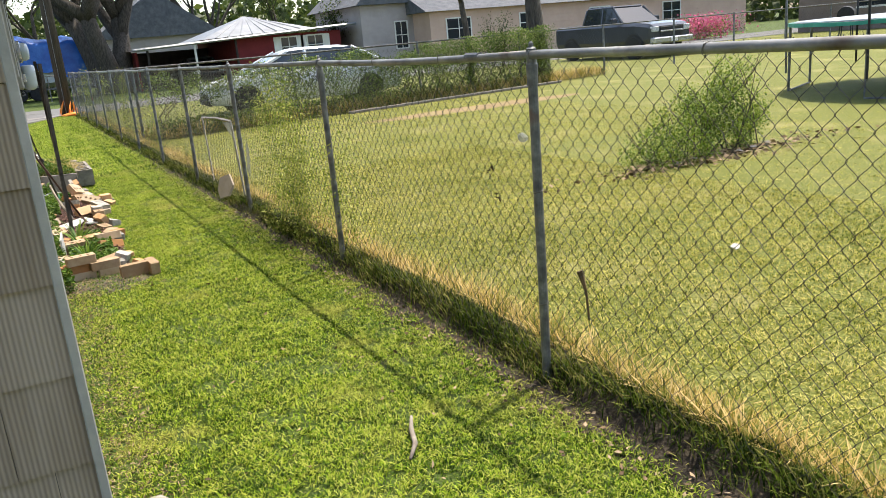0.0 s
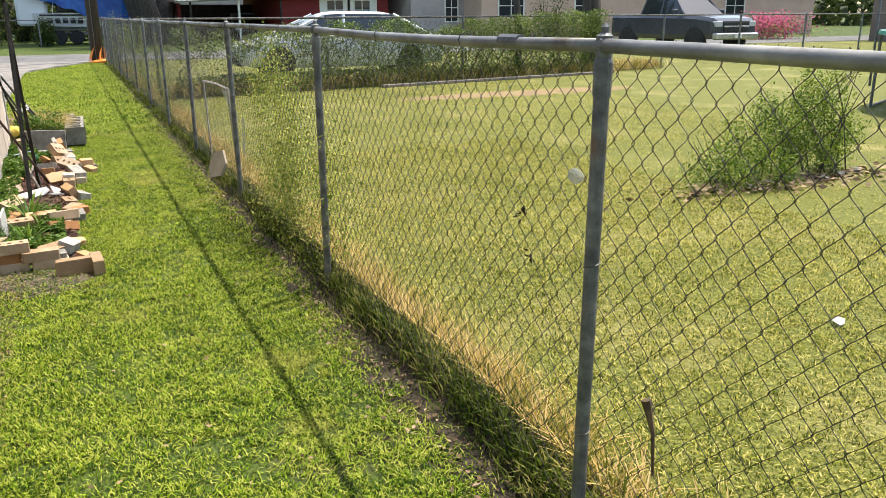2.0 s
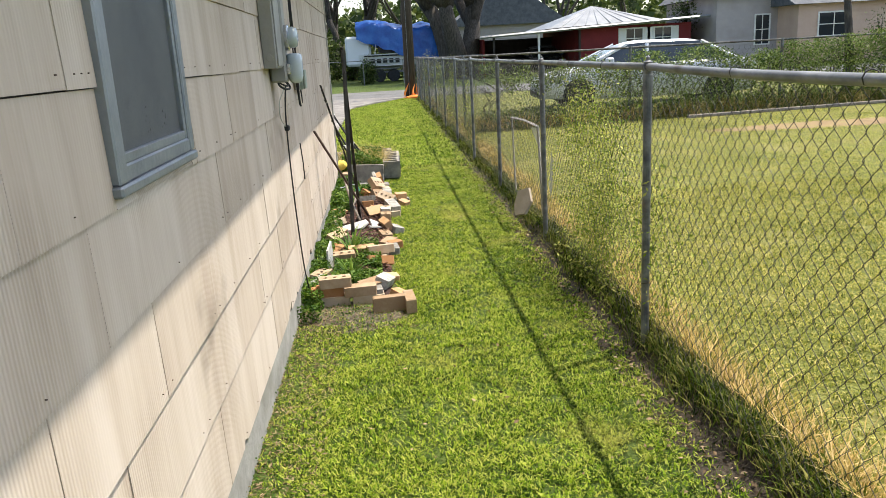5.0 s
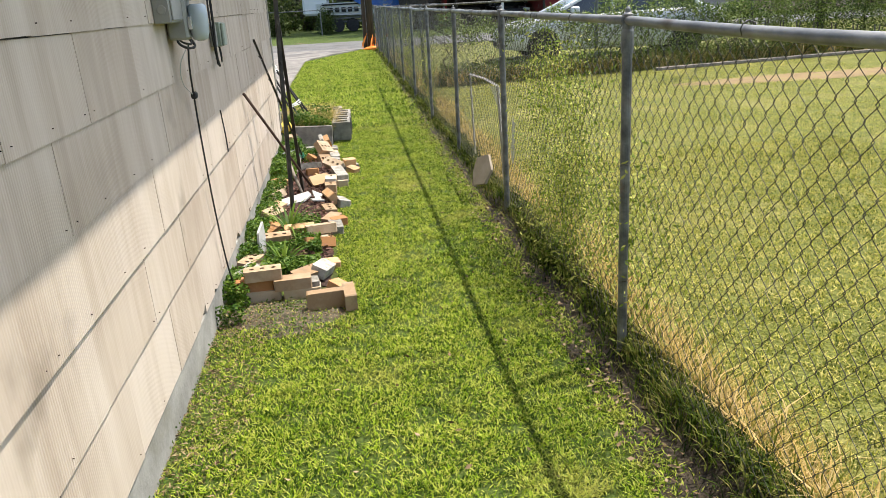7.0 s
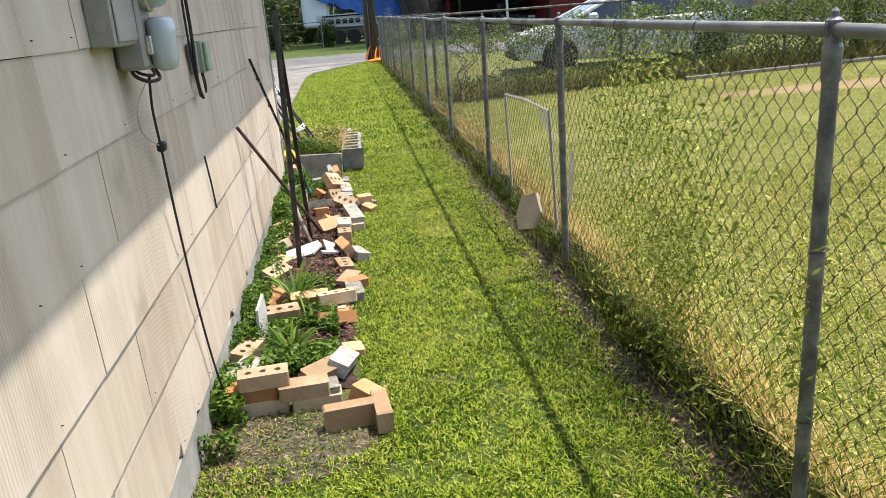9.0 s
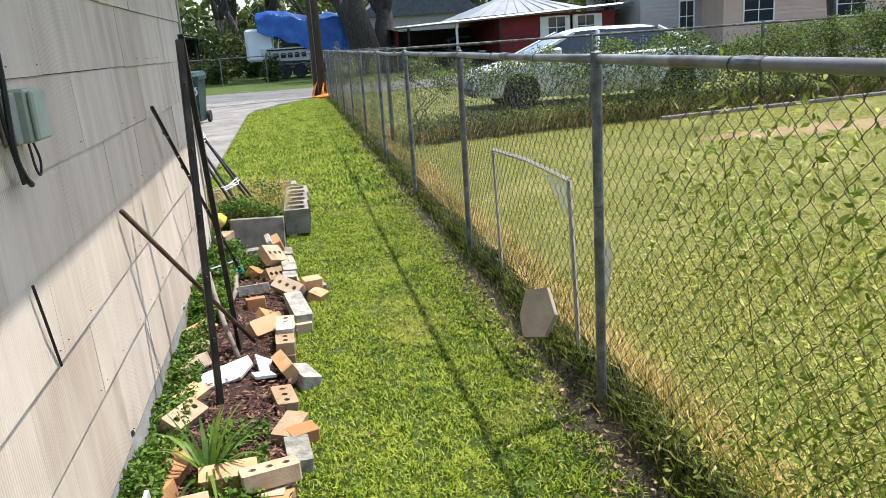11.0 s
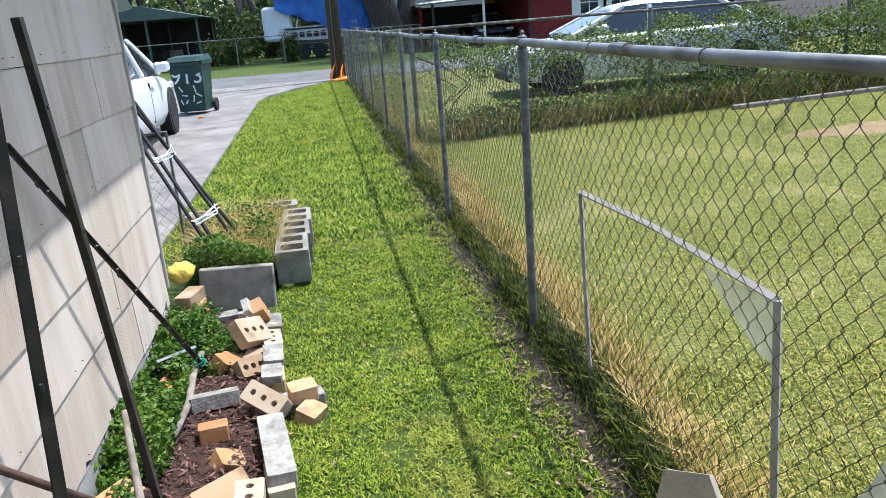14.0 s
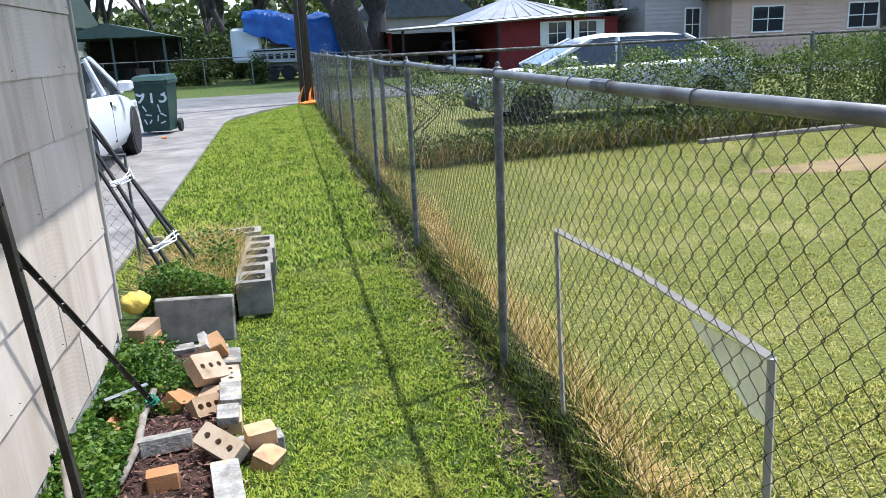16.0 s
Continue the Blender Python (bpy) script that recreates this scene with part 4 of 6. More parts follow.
def build_bed():
    bm = B()
    xs, ys = np.linspace(0.32, 0.83, 13), np.linspace(6.2, 10.25, 60)
    g = [[bm.verts.new((x, y, -0.004 + 0.04 * max(0, 1 - ((x - 0.575) / 0.255) ** 2) + 0.012 * noise.noise((x * 9, y * 9, 2)))) for x in xs] for y in ys]
    for a, b in zip(g, g[1:]):
        for k in range(len(xs) - 1):
            bm.faces.new((a[k], a[k + 1], b[k + 1], b[k]))
    tagged(part("mulch_bed", bm, M_MULCHBASE, smooth=True), "dark red-brown mulch soil of the narrow bed", "soil", kind="structure")
    n = 6500
    C = np.stack([RNG.uniform(0.42, 0.82, n), RNG.uniform(6.4, 10.1, n), RNG.uniform(0.02, 0.055, n)], 1)
    stuff("mulch", chips(C, RNG.uniform(0.012, 0.05, n), 0.25), M_MULCH, "shredded red-brown bark mulch on the bed", "mulch")

    def weeds(n, x0, x1, y0, y1, h, size, label, m=M_LEAF, seed=1):
        P = scatter(n, x0, x1, y0, y1)
        f = patchy(P, 4.0, seed)
        P = P[f > 0.38]
        P[:, 2] = RNG.random(len(P)) ** 0.7 * h * (0.35 + 0.9 * f[f > 0.38])
        stuff("weeds", leaves(P, RNG.uniform(size * 0.5, size, len(P)), 0.45, 0.6), m, label, "weeds")
    weeds(11000, 0.25, 0.50, 8.7, 10.2, 0.2, 0.035, "lush green weeds between wall and bricks", seed=3)
    weeds(2500, 0.48, 0.66, 9.5, 10.25, 0.12, 0.03, "green weeds at the bed's far end", seed=4)
    weeds(7000, 0.25, 0.44, 7.3, 8.8, 0.12, 0.03, "thin green weeds against the wall", seed=5)
    weeds(9000, 0.25, 0.42, 5.75, 7.3, 0.15, 0.03, "green weeds against the foundation", seed=6)
    weeds(7500, 0.45, 0.76, 6.3, 6.85, 0.12, 0.035, "dark green weeds filling the bed's front", seed=7)
    weeds(1800, 0.5, 0.74, 6.9, 7.5, 0.1, 0.03, "green weeds round the strappy plant", seed=8)
    weeds(900, 0.35, 0.9, 5.6, 6.05, 0.03, 0.016, "tiny weeds on the bare soil before the bricks", seed=12)
    weeds(1500, 0.25, 0.40, 1.6, 5.6, 0.05, 0.016, "tiny weeds along the foot of the wall", seed=11)
    # strappy plants
    for x, y, cnt, ln in ((0.545, 7.17, 34, 0.34), (0.56, 6.50, 46, 0.26)):
        pl = thing("strappy_plant", pose(x, y, 0.02), "clump of arching strap-leaved green plant in the bed", "plant", "strap-leaved clumps")
        bm = B()
        rr = random.Random(int(x * 100))
        for k in range(cnt):
            a, l, wd = rr.uniform(0, 6.28), ln * rr.uniform(0.6, 1.1), rr.uniform(0.008, 0.014)
            d, s = Vector((math.cos(a), math.sin(a), 0)), Vector((-math.sin(a), math.cos(a), 0))
            sp = rr.uniform(0.35, 1.0)
            prev = None
            for q in range(6):
                u = q / 5
                p = d * (l * sp * u) + Vector((0, 0, l * (1.05 * u - 0.95 * sp * u * u)))
                w = wd * (1 - u * 0.9)
                cur = (bm.verts.new(p - s * w), bm.verts.new(p + s * w))
                if prev:
                    bm.faces.new((prev[0], prev[1], cur[1], cur[0]))
                prev = cur
        part("strap_leaves", bm, M_LEAF, pl)["kind"] = "stuff"
    # broken tiles
    def tile(x, y, z, pts, m, label):
        ob = part("tile_shard", prism(B(), pts, 0.012), M_TILEW)
        ob.matrix_basis = pose(x, y, z) @ m
        tagged(ob, label, "tile", "broken white tiles")
    tile(0.54, 8.02, 0.05, [(-.15, -.10), (.05, -.09), (.12, .0), (.11, .08), (-.12, .03)], pose(0, 0, 0, 8, -6, 10), "broken white tile lying on the mulch")
    tile(0.685, 8.03, 0.06, [(-.03, .07), (.05, .05), (.045, -.04), (.01, -.09)], pose(0, 0, 0, 10, 20, 0), "curved white tile shard on the mulch")
    tile(0.40, 6.72, 0.02, [(-.02, 0), (.14, .02), (.11, .2), (.0, .16)], pose(0, 0, 0, 90, 0, 80), "white tile leaning upright among bricks")
    tile(0.70, 7.93, 0.05, [(-.05, -.03), (.04, -.05), (.05, .03), (-.03, .05)], pose(0, 0, 0, -4, 9, 30), "small white tile shard on the mulch")
    # sticks
    s = tube(B(), [(0.505, 9.66, 0.08), (0.50, 9.42, 0.085), (0.515, 9.2, 0.075), (0.495, 8.96, 0.06)], [0.014, 0.016, 0.016, 0.012], 7)
    tagged(part("stick", s, M_STICK, smooth=True), "bleached peeling stick lying on the mulch", "stick")
    s = tube(B(), [(0.455, 8.60, 0.36), (0.48, 8.5, 0.27), (0.52, 8.36, 0.17), (0.585, 8.18, 0.05)], [0.009, 0.011, 0.013, 0.012], 7)
    tagged(part("stick", s, M_STICK, smooth=True), "crooked grey-brown stick leaning in the bed", "stick")


def angle_bar(name, a, b, label, turn=0, wid=0.026, plate=False):
    """A perforated steel angle from foot a to head b."""
    a, b = Vector(a), Vector(b)
    L = (b - a).length
    m = Matrix.Translation(a) @ (b - a).to_track_quat("Z", "Y").to_matrix().to_4x4() @ pose(0, 0, 0, 0, 0, turn)
    t = thing(name, m, label, "bed rail", "steel angle bars")
    bm = B()
    holes = [circle(0, 0.12 + k * 0.15, 0.006, 6) for k in range(int((L - 0.15) / 0.15))]
    prism(bm, [(-wid / 2, 0), (wid / 2, 0), (wid / 2, L), (-wid / 2, L)], 0.004, holes, m=pose(0, 0, 0, 90))
    box(bm, (-wid / 2, -wid, 0), (-wid / 2 + 0.004, 0.0, L))
    part("angle", bm, M_STEELD, t)
    for k in range(5):
        z = L * (0.2 + 0.17 * k)
        part("lug", box(B(), (-wid / 2 - 0.007, -wid * 0.7, z), (-wid / 2, -wid * 0.35, z + 0.02), 0.002), M_STEELD, t)
    if plate:
        part("foot_plate", box(B(), (-0.06, -0.006, 0.02), (0.06, 0.0, 0.16), 0.004), M_STEELD, t)
    return t


def build_bars():
    angle_bar("angle_bar", (0.52, 7.74, 0.0), (0.555, 7.89, 1.475), "dark rusty perforated steel angle bar standing in the bed", -60)
    angle_bar("angle_bar", (0.590, 8.36, 0.0), (0.555, 8.16, 1.50), "dark rusty perforated steel angle bar with a spade foot", -80, plate=True)
    b = angle_bar("angle_bar", (0.535, 9.55, 0.05), (0.318, 8.56, 1.20), "dark slim steel bar leaning on the siding", 20, wid=0.016)
    part("green_tie", tube(B(), [(0.02 * math.cos(s), 0.02 * math.sin(s), 0.05 + 0.004 * s) for s in [k * 0.7 for k in range(20)]], 0.004, 5), M_GREENTIE, b, "knotted green twine")
    r = rod(B(), (0.65, 8.33, 0.07), (0.312, 7.63, 0.89), 0.0095, n=8)
    tagged(part("steel_rod", r, M_ROD, smooth=True), "rusty round steel rod leaning against the siding", "rod")


LATH = (0.43, 9.515)


def build_planter():
    L, W, H = 0.39, 0.19, 0.19
    bm = B()
    cell = lambda x: [(x - .06, -.055), (x - .045, -.066), (x + .045, -.066), (x + .06, -.055), (x + .06, .055), (x + .045, .066), (x - .045, .066), (x - .06, .055)]
    prism(bm, [(-L / 2, -W / 2), (L / 2, -W / 2), (L / 2, W / 2), (-L / 2, W / 2)], H, [cell(-.092), cell(.092)])
    bmesh.ops.recalc_face_normals(bm, faces=bm.faces)
    me = bpy.data.meshes.new("concrete_block")
    bm.to_mesh(me); bm.free(); me.materials.append(M_BLOCK)

    def block(m, label="grey two-core concrete block edging the planter"):
        tagged(shared("concrete_block", me, m), label, "block", "planter blocks")
    for k in range(3):
        block(pose(0.895 + 0.008 * k, 10.85 + 0.405 * k, 0.03 - 0.01 * k, 0, 0, 91 + (k % 2)))
    o = part("concrete_slab", box(B(), (-0.195, -0.03, 0), (0.195, 0.03, 0.235), 0.006), M_BLOCK)
    o.matrix_basis = pose(0.60, 10.42, 0.0, -6, 2, -2)
    tagged(o, "grey concrete slab on edge fronting the planter", "block", "planter blocks")
    block(pose(0.715, 12.02, 0.02, 0, 0, 2)); block(pose(0.30, 12.06, 0.0, 0, 0, -2))
    bm = box(B(), (0.32, 10.5, 0), (0.79, 11.92, 0.12), 0.03)
    tagged(part("planter_soil", bm, M_DIRTSHADE), "dark soil filling the block planter", "soil", kind="structure")
    P = np.concatenate([scatter(7000, 0.32, 0.79, 10.48, 11.0), scatter(5000, 0.32, 0.79, 11.0, 11.92)])
    P[:, 2] = 0.11 + RNG.random(len(P)) ** 1.1 * 0.34 * patchy(P, 3, 4)
    stuff("planter_weeds", leaves(P, RNG.uniform(0.015, 0.036, len(P)), 0.4, 0.6), M_LEAF, "fine green weeds spilling over the planter blocks", "weeds")
    P = scatter(5500, 0.33, 0.8, 10.6, 11.92, 0.12)
    stuff("dry_grass", blades(P, RNG.uniform(0.08, 0.26, len(P)), RNG.uniform(0.002, 0.004, len(P)), 1.6), M_TALL, "dry straw-coloured grass in the planter", "grass")
    bm = B()
    r = bmesh.ops.create_icosphere(bm, subdivisions=3, radius=0.07)
    for v in bm.verts:
        v.co += v.co.normalized() * 0.02 * noise.noise(v.co * 30)
        v.co.z *= 0.8
    o = part("foam_lump", bm, M_YELLOW, smooth=True)
    o.matrix_basis = pose(0.325, 10.42, 0.245)
    tagged(o, "yellow foam lump stuck beside the house corner", "foam")
    brick("orange", 0.39, 10.24, 0.0, 70, 0, 0); brick("grey", 0.52, 10.20, 0.0, 10); brick("plain", 0.40, 10.13, 0.0, 20)
    brick("orange", 0.39, 10.25, 0.06, 80); brick("plain", 0.38, 10.27, 0.12, 75)
    brick("mortar", 0.43, 10.25, 0.0, 12); brick("mortar", 0.57, 10.24, 0.0, 5); brick("mortar", 0.70, 10.22, 0.0, -8)
    lath = part("metal_lath", box(B(), (-0.085, -0.012, 0), (0.085, 0.012, 0.003), 0.001), M_ALU)
    lath.matrix_basis = pose(LATH[0], LATH[1], 0.15, 4, -6, 25)
    tagged(lath, "short grey metal strip lying on the weeds", "metal strip")
    # bundle of poles
    bundle = thing("pole_bundle", pose(0, 0, 0), "bundle of black steel poles tied with white cord", "poles")
    ends = [((0.50, 10.74, 0.14), (-0.06, 11.18, 1.16)), ((0.53, 10.80, 0.14), (-0.04, 11.28, 1.15)), ((0.60, 11.02, 0.14), (-0.02, 11.42, 1.18)), ((0.63, 11.10, 0.15), (-0.08, 11.46, 1.2))]
    for a, b in ends:
        part("pole", rod(B(), a, b, 0.011, n=8), M_BLACK, bundle)
    for u in (0.25, 0.6):
        bm = B()
        c = [Vector(a).lerp(Vector(b), u) for a, b in ends]
        for k in range(4):
            pts = [p + Vector((random.uniform(-.02, .02), random.uniform(-.02, .02), random.uniform(-.02, .03))) for p in c + c[::-1]]
            tube(bm, pts, 0.004, 5)
        part("cord", bm, M_WHITECORD, bundle)
    # a wire gate panel leaning behind the corner
    gate = thing("wire_panel", pose(0.2, 11.35, 0.02, 0, 0, 90), "loose chain-link panel leaning behind the house corner", "wire panel")
    V, F = link_wire(1.0, 0.85)
    ob = new("wire_mesh", array_mesh("wire_mesh", V, F, M_WIRE)); ob.parent = gate; ob["kind"] = "stuff"
    part("frame_pipe", tube(B(), [(0, 0, 0), (0, 0, 0.86), (0, 1.0, 0.86), (0, 1.0, 0)], 0.012, 6), M_GALV, gate)


# ---- things on the house wall ----
def build_meter():
    m = thing("electric_meter", pose(WX, 5.53, 1.385), "grey electric service panel with a meter and milky jar-shaped cover", "meter")
    part("panel_box", box(B(), (0, -0.08, 0.0), (0.066, 0.12, 0.42), 0.005), M_BOXGREY, m)
    part("panel_door", box(B(), (0.066, -0.07, 0.01), (0.073, 0.112, 0.40), 0.003), M_BOXGREY, m)
    part("knockout", lathe(B(), [(0.018, 0), (0.018, 0.003), (0.013, 0.004)], 14, m=pose(0.034, -0.08, 0.05, 90)), M_BOXGREY, m)
    part("conduit", rod(B(), (0.04, 0.05, 0.42), (0.04, 0.05, 1.0), 0.026, n=12), M_BOXGREY, m)
    part("conduit_collar", rod(B(), (0.04, 0.05, 0.415), (0.04, 0.05, 0.47), 0.034, n=12), M_STEELD, m)
    part("meter_socket", box(B(), (0, 0.124, -0.07), (0.082, 0.25, 0.34), 0.01), M_BOXGREY, m)
    part("meter_ring", lathe(B(), [(0.062, 0), (0.064, 0.018), (0.056, 0.022)], 20, m=pose(0.082, 0.19, 0.145, 0, 90)), M_CHROME, m)
    part("meter_glass", lathe(B(), [(0.052, 0.0), (0.052, 0.04), (0.045, 0.056), (0.02, 0.062)], 20, m=pose(0.084, 0.19, 0.145, 0, 90)), M_METERGLASS, m, "glass meter dome", smooth=True)
    part("jar_cover", lathe(B(), [(0.012, -0.078), (0.03, -0.07), (0.038, -0.045), (0.04, 0.03), (0.037, 0.06), (0.026, 0.068)], 18, m=pose(0.118, 0.19, 0.0)), M_METERGLASS, m, "milky plastic jar cover", smooth=True)
    part("clip", box(B(), (0.082, 0.135, -0.03), (0.1, 0.16, 0.02), 0.003), M_CHROME, m)
    part("cable", tube(B(), flow([(0.03, 0.14, -0.06), (0.04, 0.14, -0.085), (0.06, 0.2, -0.105), (0.075, 0.27, -0.1), (0.05, 0.3, -0.06)]), 0.0055, 6), M_BLACK, m)
    part("cable", tube(B(), flow([(0.03, 0.15, -0.06), (0.05, 0.16, -0.08), (0.07, 0.22, -0.09), (0.06, 0.26, -0.075), (0.03, 0.28, -0.05)]), 0.0045, 6), M_BLACK, m)
    t = thing("telephone_box", pose(WX, 6.70, 1.238), "small grey-green utility box with hanging black cables", "utility box")
    part("box_body", box(B(), (0, 0, 0), (0.055, 0.11, 0.125), 0.006), M_BOXGREEN, t)
    part("box_lid", box(B(), (0.055, 0.004, 0.004), (0.07, 0.106, 0.121), 0.005), M_BOXGREEN, t)
    part("side_bracket", box(B(), (0, -0.04, 0.0), (0.035, -0.003, 0.12), 0.004), M_BOXGREY, t)
    part("cable", tube(B(), flow([(0.025, -0.05, 1.0), (0.025, -0.05, 0.5), (0.03, -0.045, 0.2), (0.028, -0.06, 0.0), (0.025, -0.02, -0.07), (0.025, 0.02, -0.10)]), 0.007, 6), M_BLACK, t)
    part("cable", tube(B(), flow([(0.03, 0.04, 0.0), (0.035, 0.04, -0.06), (0.03, 0.08, -0.085), (0.03, 0.1, -0.05), (0.03, 0.07, 0)]), 0.0032, 5), M_BLACK, t)
    part("cable", tube(B(), flow([(0.02, -0.065, 1.0), (0.02, -0.07, 0.45), (0.02, -0.07, 0.1), (0.025, -0.03, -0.09)]), 0.005, 5), M_BLACK, t)
    w = thing("ground_wire", pose(0, 0, 0), "thin black wire with a clamp hanging down the siding", "wire")
    part("wire", tube(B(), flow([(.36, 5.74, 1.3), (.345, 5.77, 1.2), (.33, 5.85, 1.075), (.322, 5.92, 0.82), (.32, 6.0, 0.5), (.325, 6.09, 0.2), (.35, 6.12, 0.02)]), 0.0042, 5), M_BLACK, w)
    part("thin_wire", tube(B(), flow([(.36, 5.75, 1.3), (.33, 5.67, 1.22), (.325, 5.69, 1.14), (.33, 5.85, 1.075)]), 0.002, 4), M_BOXGREEN, w)
    part("clamp", box(B(), (.32, 5.83, 1.06), (.345, 5.87, 1.09), 0.006), M_BLACK, w)
    o = part("short_cable", tube(B(), [(.306, 6.64, 0.91), (.31, 6.67, 0.79), (.306, 6.72, 0.67)], 0.004, 5), M_BLACK)
    tagged(o, "short black cable end lying on the siding", "cable")


# ---- things at the side fence ----
SCRAPS = ((3.18, 0.832), (3.115, 0.722))


def build_fence_things():
    slab = part("stone_slab", prism(B(), [(-.05, -.14), (.10, -.10), (.13, .03), (.02, .15), (-.13, .10), (-.12, -.04)], 0.025), M_SLAB)
    slab.matrix_basis = pose(1.95, 7.89, 0.18, 66, 0, -66) @ Matrix.Scale(0.85, 4)
    tagged(slab, "beige stone slab leaning against the fence foot", "slab")
    scr = thing("screen_frame", pose(2.045, 7.73, 0.0), "battered white window screen frame propped behind the fence", "window screen")
    L, H0, H1 = 1.235, 0.815, 0.79
    part("rail", tube(B(), [(0, 0, H0), (0.01, L * .5, (H0 + H1) / 2 + .01), (0, L, H1)], 0.011, 4), M_TRIM, scr)
    part("stile", tube(B(), [(0, 0, H0), (0.02, 0.01, 0.4), (0.03, 0, 0.03)], 0.011, 4), M_TRIM, scr)
    part("stile", tube(B(), [(0, L, H1), (0.01, L, 0.4), (0.02, L - .01, 0.03)], 0.009, 4), M_TRIM, scr)
    bm = B()
    v = [bm.verts.new(p) for p in ((0.004, 0.02, H0 - .01), (0.006, 0.34, H0 - .03), (0.012, 0.22, H0 - .10), (0.012, 0.08, H0 - .16), (0.008, 0.02, H0 - .16))]
    bm.faces.new(v)
    part("torn_film", bm, M_CLOTH, scr)
    film = B()
    pts = [(2.09, 7.46, 0.34), (2.1, 7.55, 0.28), (2.1, 7.60, 0.36), (2.09, 7.53, 0.44), (2.08, 7.46, 0.54), (2.08, 7.41, 0.66), (2.09, 7.39, 0.58), (2.09, 7.42, 0.44)]
    v = [film.verts.new(p) for p in pts]
    film.faces.new(v)
    bmesh.ops.solidify(film, geom=film.faces, thickness=0.002)
    tagged(part("plastic_scrap", film, M_CLOTH), "scrap of pale plastic caught behind the fence", "plastic")
    bm = B()
    bmesh.ops.create_icosphere(bm, subdivisions=2, radius=0.02)
    for vv in bm.verts:
        vv.co *= 1 + 0.5 * noise.noise(vv.co * 40)
    o = part("fabric_knot", bm, M_CLOTH)
    o.matrix_basis = pose(2.0, 2.88, 1.0)
    tagged(o, "grey fabric knot caught in the fence wire", "fabric")
    o = part("dry_stalk", tube(B(), [(2.07, 2.60, 0.30), (2.06, 2.60, 0.42), (2.05, 2.62, 0.50)], [0.004, 0.005, 0.013], 6), M_LITTER)
    tagged(o, "dry brown seed stalk behind the fence", "stalk")
    # weeds climbing in the wire
    for y0, n, h, lab in ((6.3, 5600, 1.15, "tall leafy weed growing through the fence"), (5.5, 2600, 0.8, "thin green weed against the fence"), (12.6, 900, 1.1, "green vine climbing the fence wire"),
                          (15.6, 1600, 1.25, "green vine climbing the fence wire"), (18.2, 1200, 1.3, "green vine climbing the fence wire"), (22.5, 1400, 1.4, "leafy vine over the fence rail")):
        t = thing("climbing_weed", pose(FX + 0.06, y0, 0), lab, "weed", "weeds in the fence")
        bm = B()
        rr = random.Random(int(y0 * 10))
        C = []
        for k in range(16):
            y = rr.uniform(-0.65, 0.65)
            pts = [(rr.uniform(-.03, .05), y + 0.12 * math.sin(q * 1.1 + k), h * rr.uniform(0.8, 1.0) * q / 6) for q in range(7)]
            tube(bm, pts, 0.0014, 4)
            C += [(p[0] + rr.gauss(0, .05), p[1] + rr.gauss(0, .06), max(0.05, p[2] + rr.gauss(0, .08))) for p in pts for _ in range(n // 112)]
        part("stem_tangle", bm, M_WEEDL, t)["kind"] = "stuff"
        C = np.array(C)
        ob = new("weed_leaves", array_mesh("weed_leaves", *leaves(C, RNG.uniform(0.014, 0.038, len(C)), 0.2, 0.35), M_WEEDL))
        ob.parent = t
        ob["kind"] = "stuff"
    s = tube(B(), [(1.38, 2.83, 0.02), (1.33, 2.73, 0.024), (1.30, 2.64, 0.02), (1.24, 2.56, 0.018)], [0.006, 0.01, 0.01, 0.006], 7)
    tagged(part("stick", s, M_STICK, smooth=True), "short bleached stick lying on the lawn", "stick")
    bm = B()
    bmesh.ops.create_icosphere(bm, subdivisions=2, radius=.06)
    for v in bm.verts:
        v.co += v.co.normalized() * .02 * noise.noise(v.co * 20); v.co.z *= .6
    o = part("stone", bm, M_MORTAR)
    o.matrix_basis = pose(.44, 2.78, .02)
    tagged(o, "pale rubble stone by the house corner", "stone")
    # dry scraps hanging in the wire and lying in the yard
    for k, (y, z) in enumerate(SCRAPS):
        bm = B()
        rr = random.Random(40 + k)
        for q in range(5):
            c = Vector((rr.uniform(-.008, .008), rr.uniform(-.014, .014), rr.uniform(-.02, .02)))
            v = [bm.verts.new(c + Vector((rr.uniform(-.006, .006), rr.uniform(-.018, .018), rr.uniform(-.018, .018)))) for _ in range(4)]
            bm.faces.new(v)
        bmesh.ops.solidify(bm, geom=bm.faces, thickness=0.0015)
        o = part("dead_leaf", bm, M_DEADLEAF)
        o.matrix_basis = pose(FX + 0.024, y, z)
        tagged(o, "curled dark dead leaf caught in the wire", "leaf", "dead leaves in the fence")
    o = part("paper_scrap", prism(B(), [(-.035, -.02), (.0, -.028), (.04, -.012), (.03, .02), (-.02, .026)], 0.004), M_TRIM)
    o.matrix_basis = pose(3.96, 3.53, 0.02, 12, -8, 20)
    tagged(o, "crumpled pale paper scrap lying in the yard grass", "paper")
    # pale dead stems on the lawn
    n = 400
    P = np.stack([0.5 + RNG.random(n) * 1.2, 1.3 + RNG.random(n) * 9, np.full(n, 0.035)], 1)
    stuff("dead_leaves", chips(P, RNG.uniform(0.01, 0.03, n), 0.5), M_LITTER, "scattered dead leaves on the lawn", "litter")


build_bed()
build_bricks()
build_bars()
build_planter()
build_meter()
build_fence_things()


